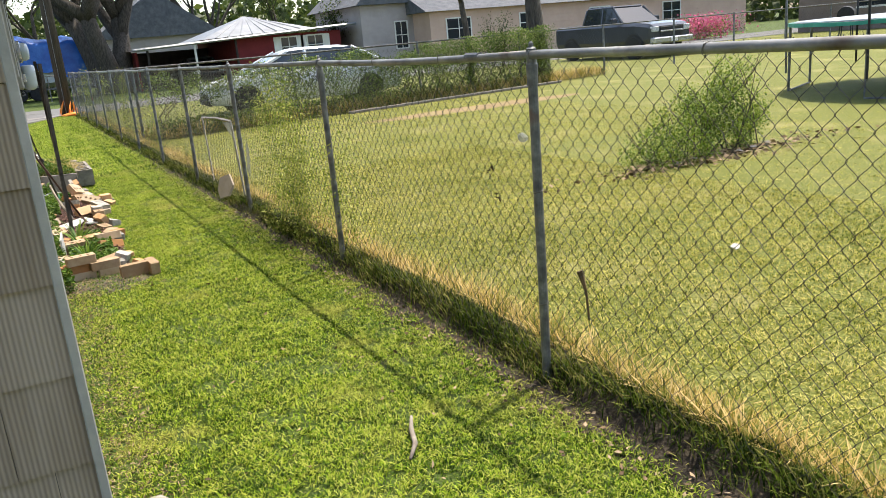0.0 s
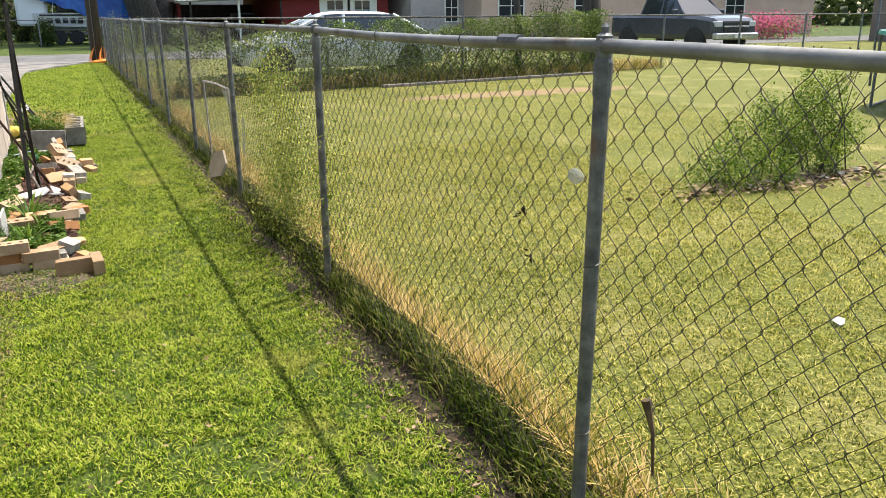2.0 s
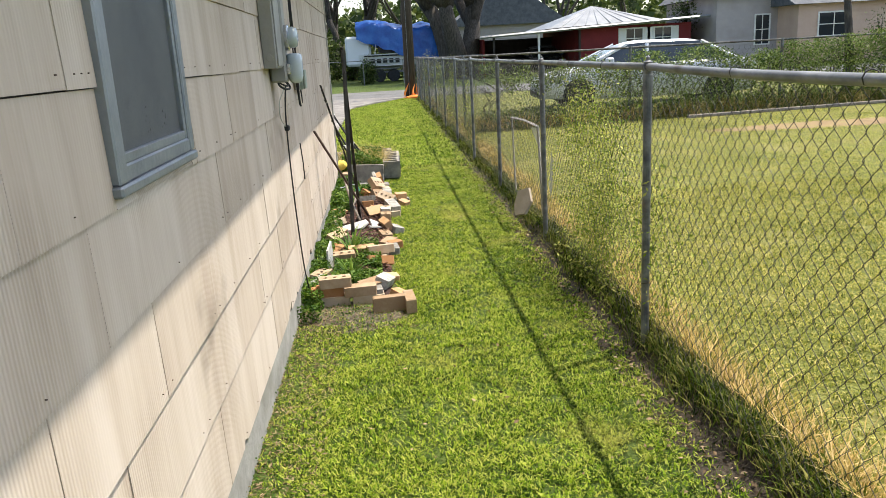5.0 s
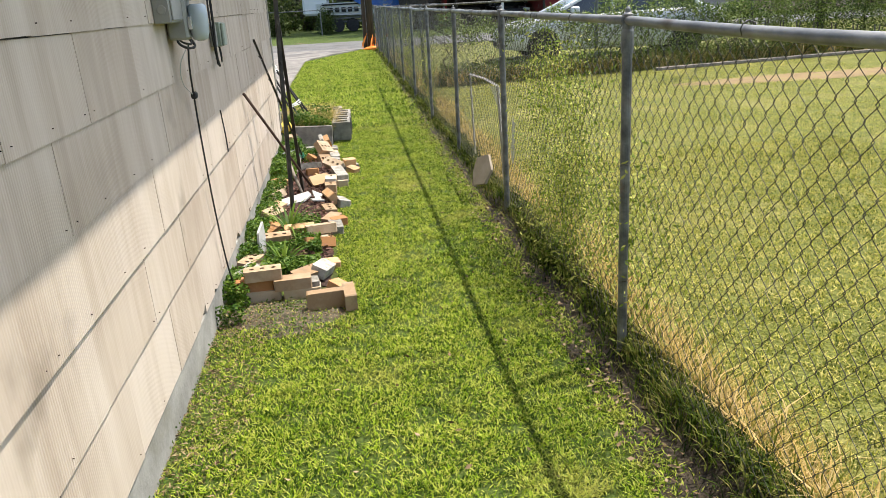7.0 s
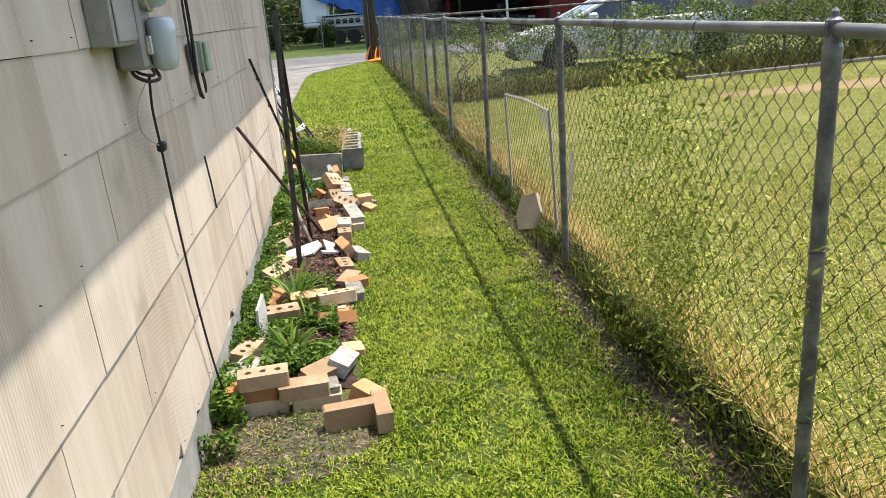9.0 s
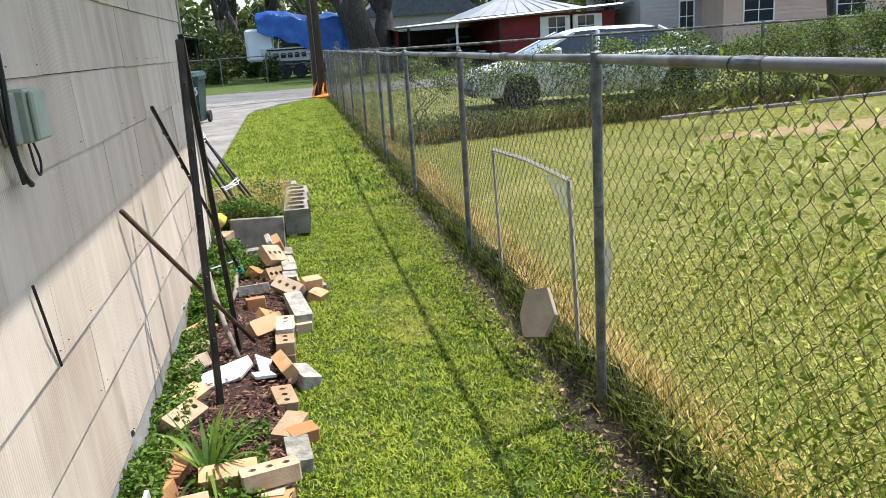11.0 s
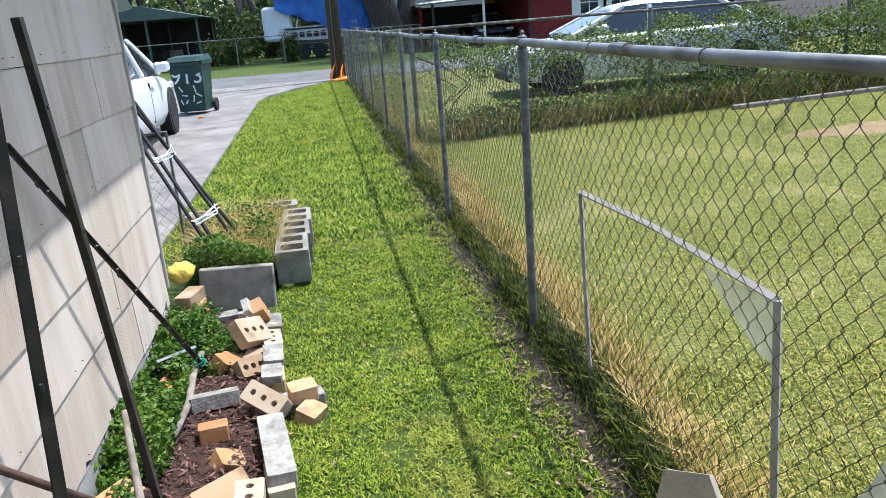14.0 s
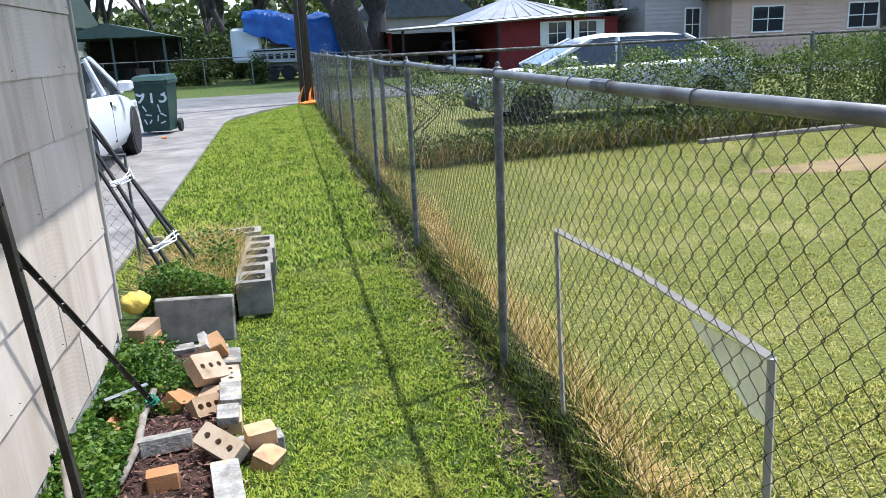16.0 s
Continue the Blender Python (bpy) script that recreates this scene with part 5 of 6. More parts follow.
# ---- vehicles ----
def loft(bm, secs):
    rings = [[bm.verts.new(p) for p in s] for s in secs]
    n = len(rings[0])
    for a, b in zip(rings, rings[1:]):
        for k in range(n):
            bm.faces.new((a[k], a[(k + 1) % n], b[(k + 1) % n], b[k]))
    bm.faces.new(rings[0][::-1]); bm.faces.new(rings[-1])
    return bm


def wheel(parent, x, y, r, w):
    t = part("tyre", lathe(B(), [(r * .62, -w / 2), (r * .93, -w / 2), (r, -w * .35), (r, w * .35), (r * .93, w / 2), (r * .62, w / 2)], 24, m=pose(0, 0, 0, 90)), M_BLACK, parent)
    t.matrix_basis = pose(x, y, r)
    bm = lathe(B(), [(r * .62, -w * .3), (r * .64, -w * .48), (r * .58, -w * .48), (r * .55, -w * .2)], 20, m=pose(0, 0, 0, 90))
    lathe(bm, [(r * .62, w * .3), (r * .64, w * .48), (r * .58, w * .48), (r * .55, w * .2)], 20, m=pose(0, 0, 0, 90))
    for k in range(5):
        box(bm, (0, -w * .46, -0.03), (r * .6, w * .46, 0.03), 0.008, m=pose(0, 0, 0, 0, k * 72))
    part("rim", bm, M_CHROME, t)


def car(name, m, label, paint, L=4.8, W=1.82, H=1.46, hood=1.15, boot=0.7, belt=0.95, van=False):
    """A car with its nose towards +x; the origin is on the ground under its middle."""
    c = thing(name, m, label, "car")
    x0, x1 = -L / 2, L / 2
    secs = []
    st = [(x0, .38, .78, .78), (x0 + .08, .26, belt - .06, .9), (x0 + .5, .22, belt + .02, .98), (x0 + 1.3, .2, belt + .01, 1), (0, .2, belt - .01, 1), (x1 - 1.5, .2, belt - .02, 1),
          (x1 - .9, .22, belt - .08, .98), (x1 - .35, .24, belt - .18, .94), (x1 - .08, .28, belt - .28, .84), (x1, .36, belt - .4, .74)]
    for x, zb, zt, f in st:
        w = W / 2 * f
        secs.append([(x, -w * .9, zb), (x, -w, zb + .16), (x, -w, zt - .2), (x, -w * .96, zt - .05), (x, -w * .84, zt), (x, w * .84, zt), (x, w * .96, zt - .05), (x, w, zt - .2), (x, w, zb + .16), (x, w * .9, zb)])
    body = part("body", loft(B(), secs), paint, c, smooth=True)
    md = body.modifiers.new("edge", "BEVEL"); md.width = 0.02; md.segments = 2
    gx0, gx1 = x0 + (0.15 if van else boot * 0.55), x1 - hood + 0.1
    wb, wt = W / 2 * .9, W / 2 * .7
    gl = []
    for x, z in ((gx0, belt - .03), (gx0 + .1, belt + .05), (gx0 + (0.35 if van else 0.9), H - .05), (0.1, H - .03), (gx1 - .95, H - .06), (gx1 - .1, belt + .02), (gx1, belt - .06)):
        f = (z - belt) / (H - belt)
        w = wb + (wt - wb) * max(0, f)
        gl.append([(x, -wb, belt - .06), (x, -w, z), (x, w, z), (x, wb, belt - .06)])
    part("glasshouse", loft(B(), gl), M_GLASS, c, "dark tinted glass")
    rs = []
    for x, z in ((gx0 + (0.28 if van else 0.75), H - .09), (gx0 + 1.05, H - .02), (0.1, H), (gx1 - 1.1, H - .03), (gx1 - .85, H - .1)):
        rs.append([(x, -wt * 1.07, z - .10), (x, -wt * .92, z), (x, 0, z + .03), (x, wt * .92, z), (x, wt * 1.07, z - .10), (x, 0, z - .04)])
    part("roof", loft(B(), rs), paint, c, smooth=True)
    for s in (-1, 1):
        for (xa, xb) in ((gx1 - .06, gx1 - .98), (0.05, 0.0), (gx0 + .12, gx0 + (0.35 if van else 0.9))):
            part("pillar", rod(B(), (xa, s * wb * 1.0, belt - .02), (xb, s * wt * 1.01, H - .06), 0.045, n=6), paint, c)
        part("mirror", box(B(), (gx1 - .62, min(s * (W / 2 - .04), s * (W / 2 + .16)), belt + .0), (gx1 - .45, max(s * (W / 2 - .04), s * (W / 2 + .16)), belt + .14), 0.03), paint, c)
        part("headlight", box(B(), (x1 - .42, min(s * W * .27, s * W * .46), belt - .33), (x1 - .06, max(s * W * .27, s * W * .46), belt - .2), 0.03), M_LENS, c)
        part("door_seam", box(B(), (0.02, min(s * (W / 2 - .02), s * (W / 2 + .003)), .32), (0.035, max(s * (W / 2 - .02), s * (W / 2 + .003)), belt - .1)), M_BLACK, c)
        part("door_handle", box(B(), (0.1, min(s * (W / 2 - .01), s * (W / 2 + .025)), belt - .17), (0.3, max(s * (W / 2 - .01), s * (W / 2 + .025)), belt - .14), 0.006), paint, c)
        for x in (x0 + .95, x1 - .92):
            part("wheel_arch", lathe(B(), [(0.36, -.04), (0.37, .04), (0.36, .05)], 20, m=pose(x, s * (W / 2 - .045), .33, 90)), M_BLACK, c)
            wheel(c, x, s * (W / 2 - .09), 0.325, 0.21)
    part("bumper", box(B(), (x1 - .1, -W * .36, .26), (x1 + .02, W * .36, .42), 0.03), M_BLACK, c)
    return c


def truck(m):
    t = thing("pickup_truck", m, "dark charcoal crew-cab pickup truck parked on the grass", "truck")
    L, W = 5.6, 1.95
    st = [(-2.8, .6, 1.25, .95), (-2.7, .5, 1.32, 1), (-.9, .48, 1.32, 1), (.9, .48, 1.3, 1), (1.9, .5, 1.28, 1), (2.55, .52, 1.2, .97), (2.75, .6, 1.1, .9)]
    secs = []
    for x, zb, zt, f in st:
        w = W / 2 * f
        secs.append([(x, -w * .95, zb), (x, -w, zb + .15), (x, -w, zt - .12), (x, -w * .9, zt), (x, w * .9, zt), (x, w, zt - .12), (x, w, zb + .15), (x, w * .95, zb)])
    part("body", loft(B(), secs), M_TRUCK, t)
    cab = [[(x, -wb, 1.25), (x, -w, z), (x, w, z), (x, wb, 1.25)] for x, z, w, wb in ((-1.15, 1.3, .88, .9), (-.95, 1.88, .74, .9), (.2, 1.92, .74, .9), (.55, 1.86, .74, .9), (1.25, 1.3, .86, .9))]
    part("glasshouse", loft(B(), cab), M_GLASS, t, "dark cab glass")
    part("roof", box(B(), (-.98, -.74, 1.86), (.5, .74, 1.95), 0.04), M_TRUCK, t)
    for s in (-1, 1):
        for xa, xb in ((1.2, .55), (.0, .0), (-1.1, -.95)):
            part("pillar", rod(B(), (xa, s * .88, 1.28), (xb, s * .75, 1.88), .04, n=6), M_TRUCK, t)
        part("mirror", box(B(), (.85, min(s * .95, s * 1.18), 1.3), (.98, max(s * .95, s * 1.18), 1.5), .03), M_TRUCK, t)
        part("headlight", box(B(), (2.6, min(s * .6, s * .9), .92), (2.77, max(s * .6, s * .9), 1.1), .02), M_LENS, t)
        for x in (-1.75, 1.85):
            part("wheel_arch", lathe(B(), [(0.47, -.04), (0.48, .04), (0.47, .05)], 20, m=pose(x, s * (W / 2 - .04), .42, 90)), M_BLACK, t)
            wheel(t, x, s * (W / 2 - .1), .4, .27)
    part("grille", box(B(), (2.7, -.55, .75), (2.79, .55, 1.08), .02), M_BLACK, t)
    part("grille_bar", box(B(), (2.77, -.56, .9), (2.81, .56, .95), .008), M_CHROME, t)
    part("bumper", box(B(), (2.65, -.95, .5), (2.9, .95, .72), .04), M_CHROME, t)
    part("number_plate", box(B(), (2.9, -.16, .55), (2.91, .16, .68)), M_WHITETRIM, t)


def build_vehicles():
    car("white_sedan", pose(-1.95, 17.35, 0.036, 0, 0, 90), "white saloon car parked on the concrete drive", M_CARWHITE, L=4.75)
    car("silver_car", pose(6.95, 20.0, 0.0, 0, 0, 176), "silver-white car parked behind the vine-covered fence", M_CARSILVER, L=5.0, H=1.43, belt=0.97, van=False)
    truck(pose(21.45, 24.25, 0, 0, 0, -90))


# ---- bin, pole, boat ----
def text_part(body, size, m, material, parent):
    cu = bpy.data.curves.new("lettering", "FONT")
    cu.body, cu.size, cu.extrude, cu.align_x = body, size, 0.002, "CENTER"
    tmp = new("lettering", cu)
    me = bpy.data.meshes.new_from_object(tmp.evaluated_get(bpy.context.evaluated_depsgraph_get()))
    bpy.data.objects.remove(tmp)
    me.materials.append(material)
    ob = new("lettering", me)
    ob.parent = parent
    ob.matrix_basis = m
    return ob


def build_bin():
    b = thing("wheelie_bin", pose(-1.12, 21.75, 0.036, 0, 0, -8), "dark green wheeled rubbish bin with white painted number", "bin")
    bm = loft(B(), [[(-.24, -.26, .06), (.24, -.26, .06), (.24, .24, .06), (-.24, .24, .06)], [(-.3, -.34, .92), (.3, -.34, .92), (.3, .32, .92), (-.3, .32, .92)]])
    part("tub", bm, M_BIN, b)
    part("rim", box(B(), (-.33, -.37, .9), (.33, .35, .97), .015), M_BIN, b)
    part("lid", loft(B(), [[(-.33, -.39, .97), (.33, -.39, .97), (.33, .36, .97), (-.33, .36, .97)], [(-.29, -.3, 1.05), (.29, -.3, 1.05), (.29, .3, 1.07), (-.29, .3, 1.07)]]), M_BIN, b)
    part("handle", tube(B(), [(-.25, .36, .95), (-.25, .45, .98), (.25, .45, .98), (.25, .36, .95)], .015, 6), M_BIN, b)
    for s in (-1, 1):
        w = part("wheel", lathe(B(), [(.06, -.03), (.12, -.03), (.125, 0), (.12, .03), (.06, .03)], 16, m=pose(0, 0, 0, 0, 90)), M_BLACK, b)
        w.matrix_basis = pose(s * .30, .26, .125)
    text_part("913", 0.40, pose(0, -.338, .58, 85), M_PAINTW, b)
    for k, (x, z, ln, a) in enumerate(((-.16, .48, .12, 60), (-.10, .36, .1, 10), (.10, .48, .14, 80), (.16, .36, .12, 30), (.06, .3, .12, 100), (-.17, .24, .1, 70), (.14, .22, .1, -20), (-.08, .24, .08, 120))):
        f = .26 + .08 * (z - .06) / .86 + .004
        part("paint_stroke", box(B(), (-ln / 2, -.002, -.012), (ln / 2, .002, .012), m=pose(x, -f, z, -5, a)), M_PAINTW, b)
    o = part("orange_scrap", box(B(), (-.05, -.03, 0), (.05, .03, .03), .012), M_ORANGE)
    o.matrix_basis = pose(-.93, 20.7, .037)
    tagged(o, "small orange plastic scrap on the drive", "litter")


def build_pole():
    p = thing("utility_pole", pose(1.80, 27.75, 0), "weathered brown timber utility pole at the kerb", "pole")
    part("shaft", rod(B(), (0, 0, -.3), (0.03, 0, 9), .185, .13, 14), M_POLE, p, smooth=True)
    part("ground_strip", rod(B(), (-.05, -.17, 0), (-.03, -.15, 5), .012, n=5), M_GALV, p)
    bm = B()
    rr = random.Random(2)
    for k in range(9):
        a = rr.uniform(-2.8, .2)
        pts = [Vector((.25 * math.cos(a), .25 * math.sin(a), 0.02)), Vector((.32 * math.cos(a + .4), .3 * math.sin(a + .4), .12 + rr.random() * .25)), Vector((.2 * math.cos(a + .8), .22 * math.sin(a + .8), .3 + rr.random() * .3)), Vector((.35 * math.cos(a + .3), .4 * math.sin(a + .3), .03))]
        v = [bm.verts.new(q) for q in pts]
        bm.faces.new(v)
    bmesh.ops.create_icosphere(bm, subdivisions=2, radius=.22, matrix=pose(.1, -.35, .05) @ Matrix.Diagonal((1.4, .8, .35, 1)))
    for v in bm.verts:
        v.co += Vector((1, 1, 1)) * .05 * noise.noise(v.co * 9)
    o = part("orange_netting", bm, M_ORANGE)
    o.matrix_basis = pose(1.78, 27.6, 0)
    tagged(o, "crumpled orange safety netting round the pole foot", "netting")


def build_boat():
    b = thing("boat", pose(2.3, 46.5, 0), "white fishing boat on a trailer under a blue tarpaulin", "boat")
    secs = []
    for x, w, zb, zt in ((-2.6, .95, .75, 1.5), (-1.5, 1.0, .65, 1.5), (0, 1.0, .62, 1.52), (1.3, .8, .68, 1.6), (2.3, .4, .9, 1.7), (2.9, .06, 1.3, 1.8)):
        secs.append([(x, 0, zb), (x, -w * .8, zb + .22), (x, -w, zt), (x, w, zt), (x, w * .8, zb + .22)])
    part("hull", loft(B(), secs), M_CARWHITE, b)
    part("stripe", box(B(), (-2.3, -1.03, 1.38), (1.2, -1.0, 1.45)), M_BLACK, b)
    for k in range(5):
        part("letter_bar", box(B(), (-1.95 + k * .34, -1.015, 1.02), (-1.72 + k * .34, -.985, 1.26), .01), M_BLACK, b)
    part("cabin", box(B(), (-3.3, -.8, .9), (-1.9, .8, 2.5), .12), M_CARWHITE, b)
    for x in (-1.7, -.4, .7):
        for s in (-1, 1):
            part("canopy_post", rod(B(), (x, s * .8, 1.5), (x + .2, s * .75, 2.6), .03, n=6), M_CHROME, b)
    part("windscreen", box(B(), (-1.5, -.7, 1.55), (-.3, .7, 2.05), .05), M_GLASS, b)
    tr = thing("boat_trailer", pose(2.3, 46.5, 0), "galvanised twin-axle boat trailer", "trailer")
    for s in (-1, 1):
        part("side_rail", box(B(), (-2.6, s * .85 - .05, .48), (3.2, s * .85 + .05, .58), .01), M_GALV, tr)
        part("mudguard", box(B(), (-1.9, s * 1.05 - .12, .68), (-.3, s * 1.05 + .12, .74), .02), M_GALV, tr)
        for x in (-1.5, -.72):
            wheel(tr, x, s * 1.05, .34, .2)
    tp = B()
    nx, ny = 34, 30
    g = []
    for i in range(nx):
        q = i / (nx - 1)
        row = []
        for j in range(ny):
            v = j / (ny - 1) * 2 - 1
            ridge = 3.3 - 0.3 * q - .55 * max(0, q - .72) / .28 + .12 * math.sin(q * 9)
            low = 2.3 - 1.35 * min(1, q * 1.35)
            a = abs(v)
            w = (1.25 - .25 * max(0, q - .7)) * min(1, a / .62)
            z = ridge - .28 * min(1, a / .62) ** 1.6 if a < .62 else (ridge - .28) + (low - ridge + .28) * (a - .62) / .38
            z += .12 * noise.noise((q * 8, v * 3, 1)) + .05 * math.sin(q * 31 + v * 4) * a
            y = math.copysign(w + .10 * math.sin(q * 26) * max(0, a - .6), v)
            row.append(tp.verts.new((-2.55 + 5.2 * q + .12 * noise.noise((v * 4, q * 5, 9)), y, z)))
        g.append(row)
    for a, c in zip(g, g[1:]):
        for k in range(ny - 1):
            tp.faces.new((a[k], a[k + 1], c[k + 1], c[k]))
    o = part("tarpaulin", tp, M_TARP, smooth=True)
    o.matrix_basis = pose(2.2, 46.5, 0)
    tagged(o, "bright blue tarpaulin draped over the boat", "tarpaulin")


# ---- houses across the road ----
def house_window(parent, x, y, z, w, h, shutters=False):
    win = part("window", box(B(), (x - w / 2, y - .03, z), (x + w / 2, y + .04, z + h)), M_GLASS, parent)
    bm = B()
    for lo, hi in (((x - w / 2 - .07, y - .06, z - .07), (x - w / 2, y - .0, z + h + .07)), ((x + w / 2, y - .06, z - .07), (x + w / 2 + .07, y, z + h + .07)), ((x - w / 2, y - .06, z + h), (x + w / 2, y, z + h + .07)),
                   ((x - w / 2, y - .07, z - .07), (x + w / 2, y, z)), ((x - .02, y - .05, z), (x + .02, y - .03, z + h)), ((x - w / 2, y - .05, z + h / 2 - .02), (x + w / 2, y - .032, z + h / 2 + .02))):
        box(bm, lo, hi)
    part("window_frame", bm, M_WHITETRIM, win)
    if shutters:
        for s in (-1, 1):
            bm = B()
            xa = x + s * (w / 2 + .24)
            for k in range(14):
                box(bm, (xa - .15, y - .05, z - .04 + k * (h + .08) / 14), (xa + .15, y - .02, z - .04 + (k + .8) * (h + .08) / 14))
            box(bm, (xa - .17, y - .04, z - .06), (xa + .17, y - .01, z + h + .06))
            part("shutter", bm, M_WHITETRIM, win)


def clapboard(name, parent, lo, hi, material, step=0.2, face="y"):
    """A wall block whose front (towards -y or -x) is stepped by lapped boards."""
    bm = B()
    prof = [(hi[1], lo[2]), (hi[1], hi[2])] if face == "y" else [(hi[0], lo[2]), (hi[0], hi[2])]
    f = lo[1] if face == "y" else lo[0]
    n = int((hi[2] - lo[2]) / step)
    st = (hi[2] - lo[2]) / n
    for k in range(n - 1, -1, -1):
        prof += [(f, lo[2] + (k + 1) * st), (f - 0.025, lo[2] + k * st)]
    if face == "y":
        secs = [[(x, p, z) for p, z in prof] for x in (lo[0], hi[0])]
    else:
        secs = [[(p, y, z) for p, z in prof] for y in (lo[1], hi[1])]
    return part(name, loft(bm, secs), material, parent)


def gable(bm, x0, x1, y0, y1, z0, z1, over=.4, along="x"):
    if along == "x":
        ym = (y0 + y1) / 2
        pts = [(x0 - over, y0 - over, z0), (x1 + over, y0 - over, z0), (x1 + over, ym, z1), (x0 - over, ym, z1), (x1 + over, y1 + over, z0), (x0 - over, y1 + over, z0)]
    else:
        xm = (x0 + x1) / 2
        pts = [(x0 - over, y1 + over, z0), (x0 - over, y0 - over, z0), (xm, y0 - over, z1), (xm, y1 + over, z1), (x1 + over, y0 - over, z0), (x1 + over, y1 + over, z0)]
    v = [bm.verts.new(p) for p in pts]
    bm.faces.new((v[0], v[1], v[2], v[3])); bm.faces.new((v[3], v[2], v[4], v[5]))
    bm.faces.new((v[1], v[4], v[2])); bm.faces.new((v[0], v[3], v[5]))
    bm.faces.new((v[0], v[5], v[4], v[1]))
    return bm


def build_houses():
    h = thing("red_house", pose(0, 0, 0), "dark red bungalow with metal roof and open carport across the road", "house")
    clapboard("wall", h, (11.1, 42, 0), (17.0, 51, 2.26), M_RED)
    bm = B()
    v = [bm.verts.new(p) for p in ((6.0, 41.4, 2.02), (17.7, 41.4, 2.52), (17.7, 51.6, 2.52), (6.0, 51.6, 2.02))]
    bm.faces.new(v)
    bmesh.ops.solidify(bm, geom=bm.faces, thickness=0.1)
    part("eave_slab", bm, M_TIN, h)
    bm = B()
    v = [bm.verts.new(p) for p in ((9.6, 42.6, 2.3), (15.6, 42.6, 2.52), (15.6, 50, 2.52), (9.6, 50, 2.3), (12.6, 45.2, 3.45), (12.9, 47.4, 3.45))]
    for f in ((0, 1, 4), (1, 5, 4), (1, 2, 5), (2, 3, 5), (3, 0, 4), (3, 4, 5)):
        bm.faces.new([v[k] for k in f])
    part("roof", bm, M_TIN, h)
    part("fascia", tube(B(), [(5.95, 41.38, 2.02), (17.75, 41.38, 2.52)], .07, 4), M_TIN, h)
    for k in range(1, 9):
        a, b2 = Vector((9.6, 42.6, 2.32)).lerp(Vector((15.6, 42.6, 2.54)), k / 9), Vector((12.7, 45.3, 3.47))
        part("roof_rib", tube(B(), [a, a.lerp(b2, .97 - abs(k - 4.5) * .02)], .025, 4), M_TIN, h)
    # back sheet coloured near black for the shade inside the carport
    part("carport_back", box(B(), (6.3, 48.5, 0), (12.2, 48.7, 1.95)), M_CARPORTSHADE, h)
    part("carport_side", box(B(), (6.3, 43.5, 0), (6.42, 48.5, 1.95)), M_RED, h)
    for x in (6.6, 8.9, 11.0):
        part("porch_post", box(B(), (x, 41.6, 0), (x + .1, 41.72, 2.0 + .043 * (x - 6)), .01), M_WHITETRIM if x == 8.9 else M_CARPORTSHADE, h)
    house_window(h, 14.0, 42, 1.12, .85, .95, True)
    house_window(h, 15.5, 42, 1.12, .85, .95, True)
    o = part("carport_clutter", box(B(), (7.2, 44, 0), (8.2, 44.8, .9), .05), M_CARPORTSHADE)
    tagged(o, "stored goods under the red carport, shade in their dark colour", "clutter")
    car("dark_car", pose(9.9, 45.5, 0, 0, 0, -90), "dark car in the shade of the red carport", M_TRUCK, L=4.4)

    g = thing("grey_house", pose(0, 0, 0), "grey clapboard house with dark shingle roof behind the vines", "house")
    clapboard("wall", g, (17.9, 41.0, 0), (21.1, 48, 3.4), M_GREYHOUSE)
    part("roof", gable(B(), 17.9, 21.1, 41, 48, 3.4, 5.0, along="y"), M_SHINGLE, g)
    house_window(g, 20.3, 41.0, 1.0, .7, 1.4)
    p = thing("peach_house", pose(0, 0, 0), "peach-painted clapboard house with dark windows", "house")
    clapboard("wall", p, (21.1, 39.0, 0), (46, 47, 2.75), M_PINK)
    part("roof", gable(B(), 21.1, 46, 39, 47, 2.75, 4.6), M_SHINGLE, p)
    for x in (22.9, 27.8, 33, 39):
        house_window(p, x, 39.0, 1.25, 1.5, 1.05)
    b = thing("brown_house", pose(0, 0, 0), "brown clapboard house beyond the trampoline", "house")
    clapboard("wall", b, (37, 4, 0), (46, 28, 2.7), M_BROWNHOUSE, face="x")
    part("roof", gable(B(), 37, 46, 4, 28, 2.7, 4.6, along="y"), M_SHINGLE, b)
    for y in (8, 13, 19, 24):
        win = part("window", box(B(), (36.95, y - .7, 1.1), (37.02, y + .7, 2.1)), M_GLASS, b)
        part("window_frame", box(B(), (36.93, y - .8, 1.0), (36.97, y + .8, 1.09)), M_WHITETRIM, win)
    c = thing("green_carport", pose(0, 0, 0), "dark green metal carport with stored clutter across the road", "carport")
    part("roof", gable(B(), -8.2, -3.6, 43, 49, 2.25, 2.85, .25, along="y"), M_GREENTIN, c)
    for x in (-8.1, -5.9, -3.75):
        for y in (43.1, 48.8):
            part("post", box(B(), (x, y, 0), (x + .1, y + .1, 2.26), .01), M_GREENTIN, c)
    # this back sheet's dark colour also stands for inner shade
    part("back_wall", box(B(), (-8.2, 49.1, 0), (-3.6, 49.2, 2.25)), M_CARPORTSHADE, c)
    rr = random.Random(8)
    for k in range(9):
        o = part("stored_box", box(B(), (-.3, -.3, 0), (.3, .3, .5 + rr.random() * .8), .06), rr.choice([M_CARPORTSHADE, M_BIN, M_TARP, M_BROWNHOUSE]))
        o.matrix_basis = pose(-7.6 + k * .45, 46 + rr.uniform(-1, 1), 0, 0, 0, rr.uniform(0, 90))
        tagged(o, "dark stored box under the green carport", "box", "stored goods")
    q = thing("pale_green_house", pose(0, 0, 0), "pale green clapboard house behind the carport", "house")
    clapboard("wall", q, (-18, 44, 0), (-8.6, 53, 2.9), M_GREENHOUSE)
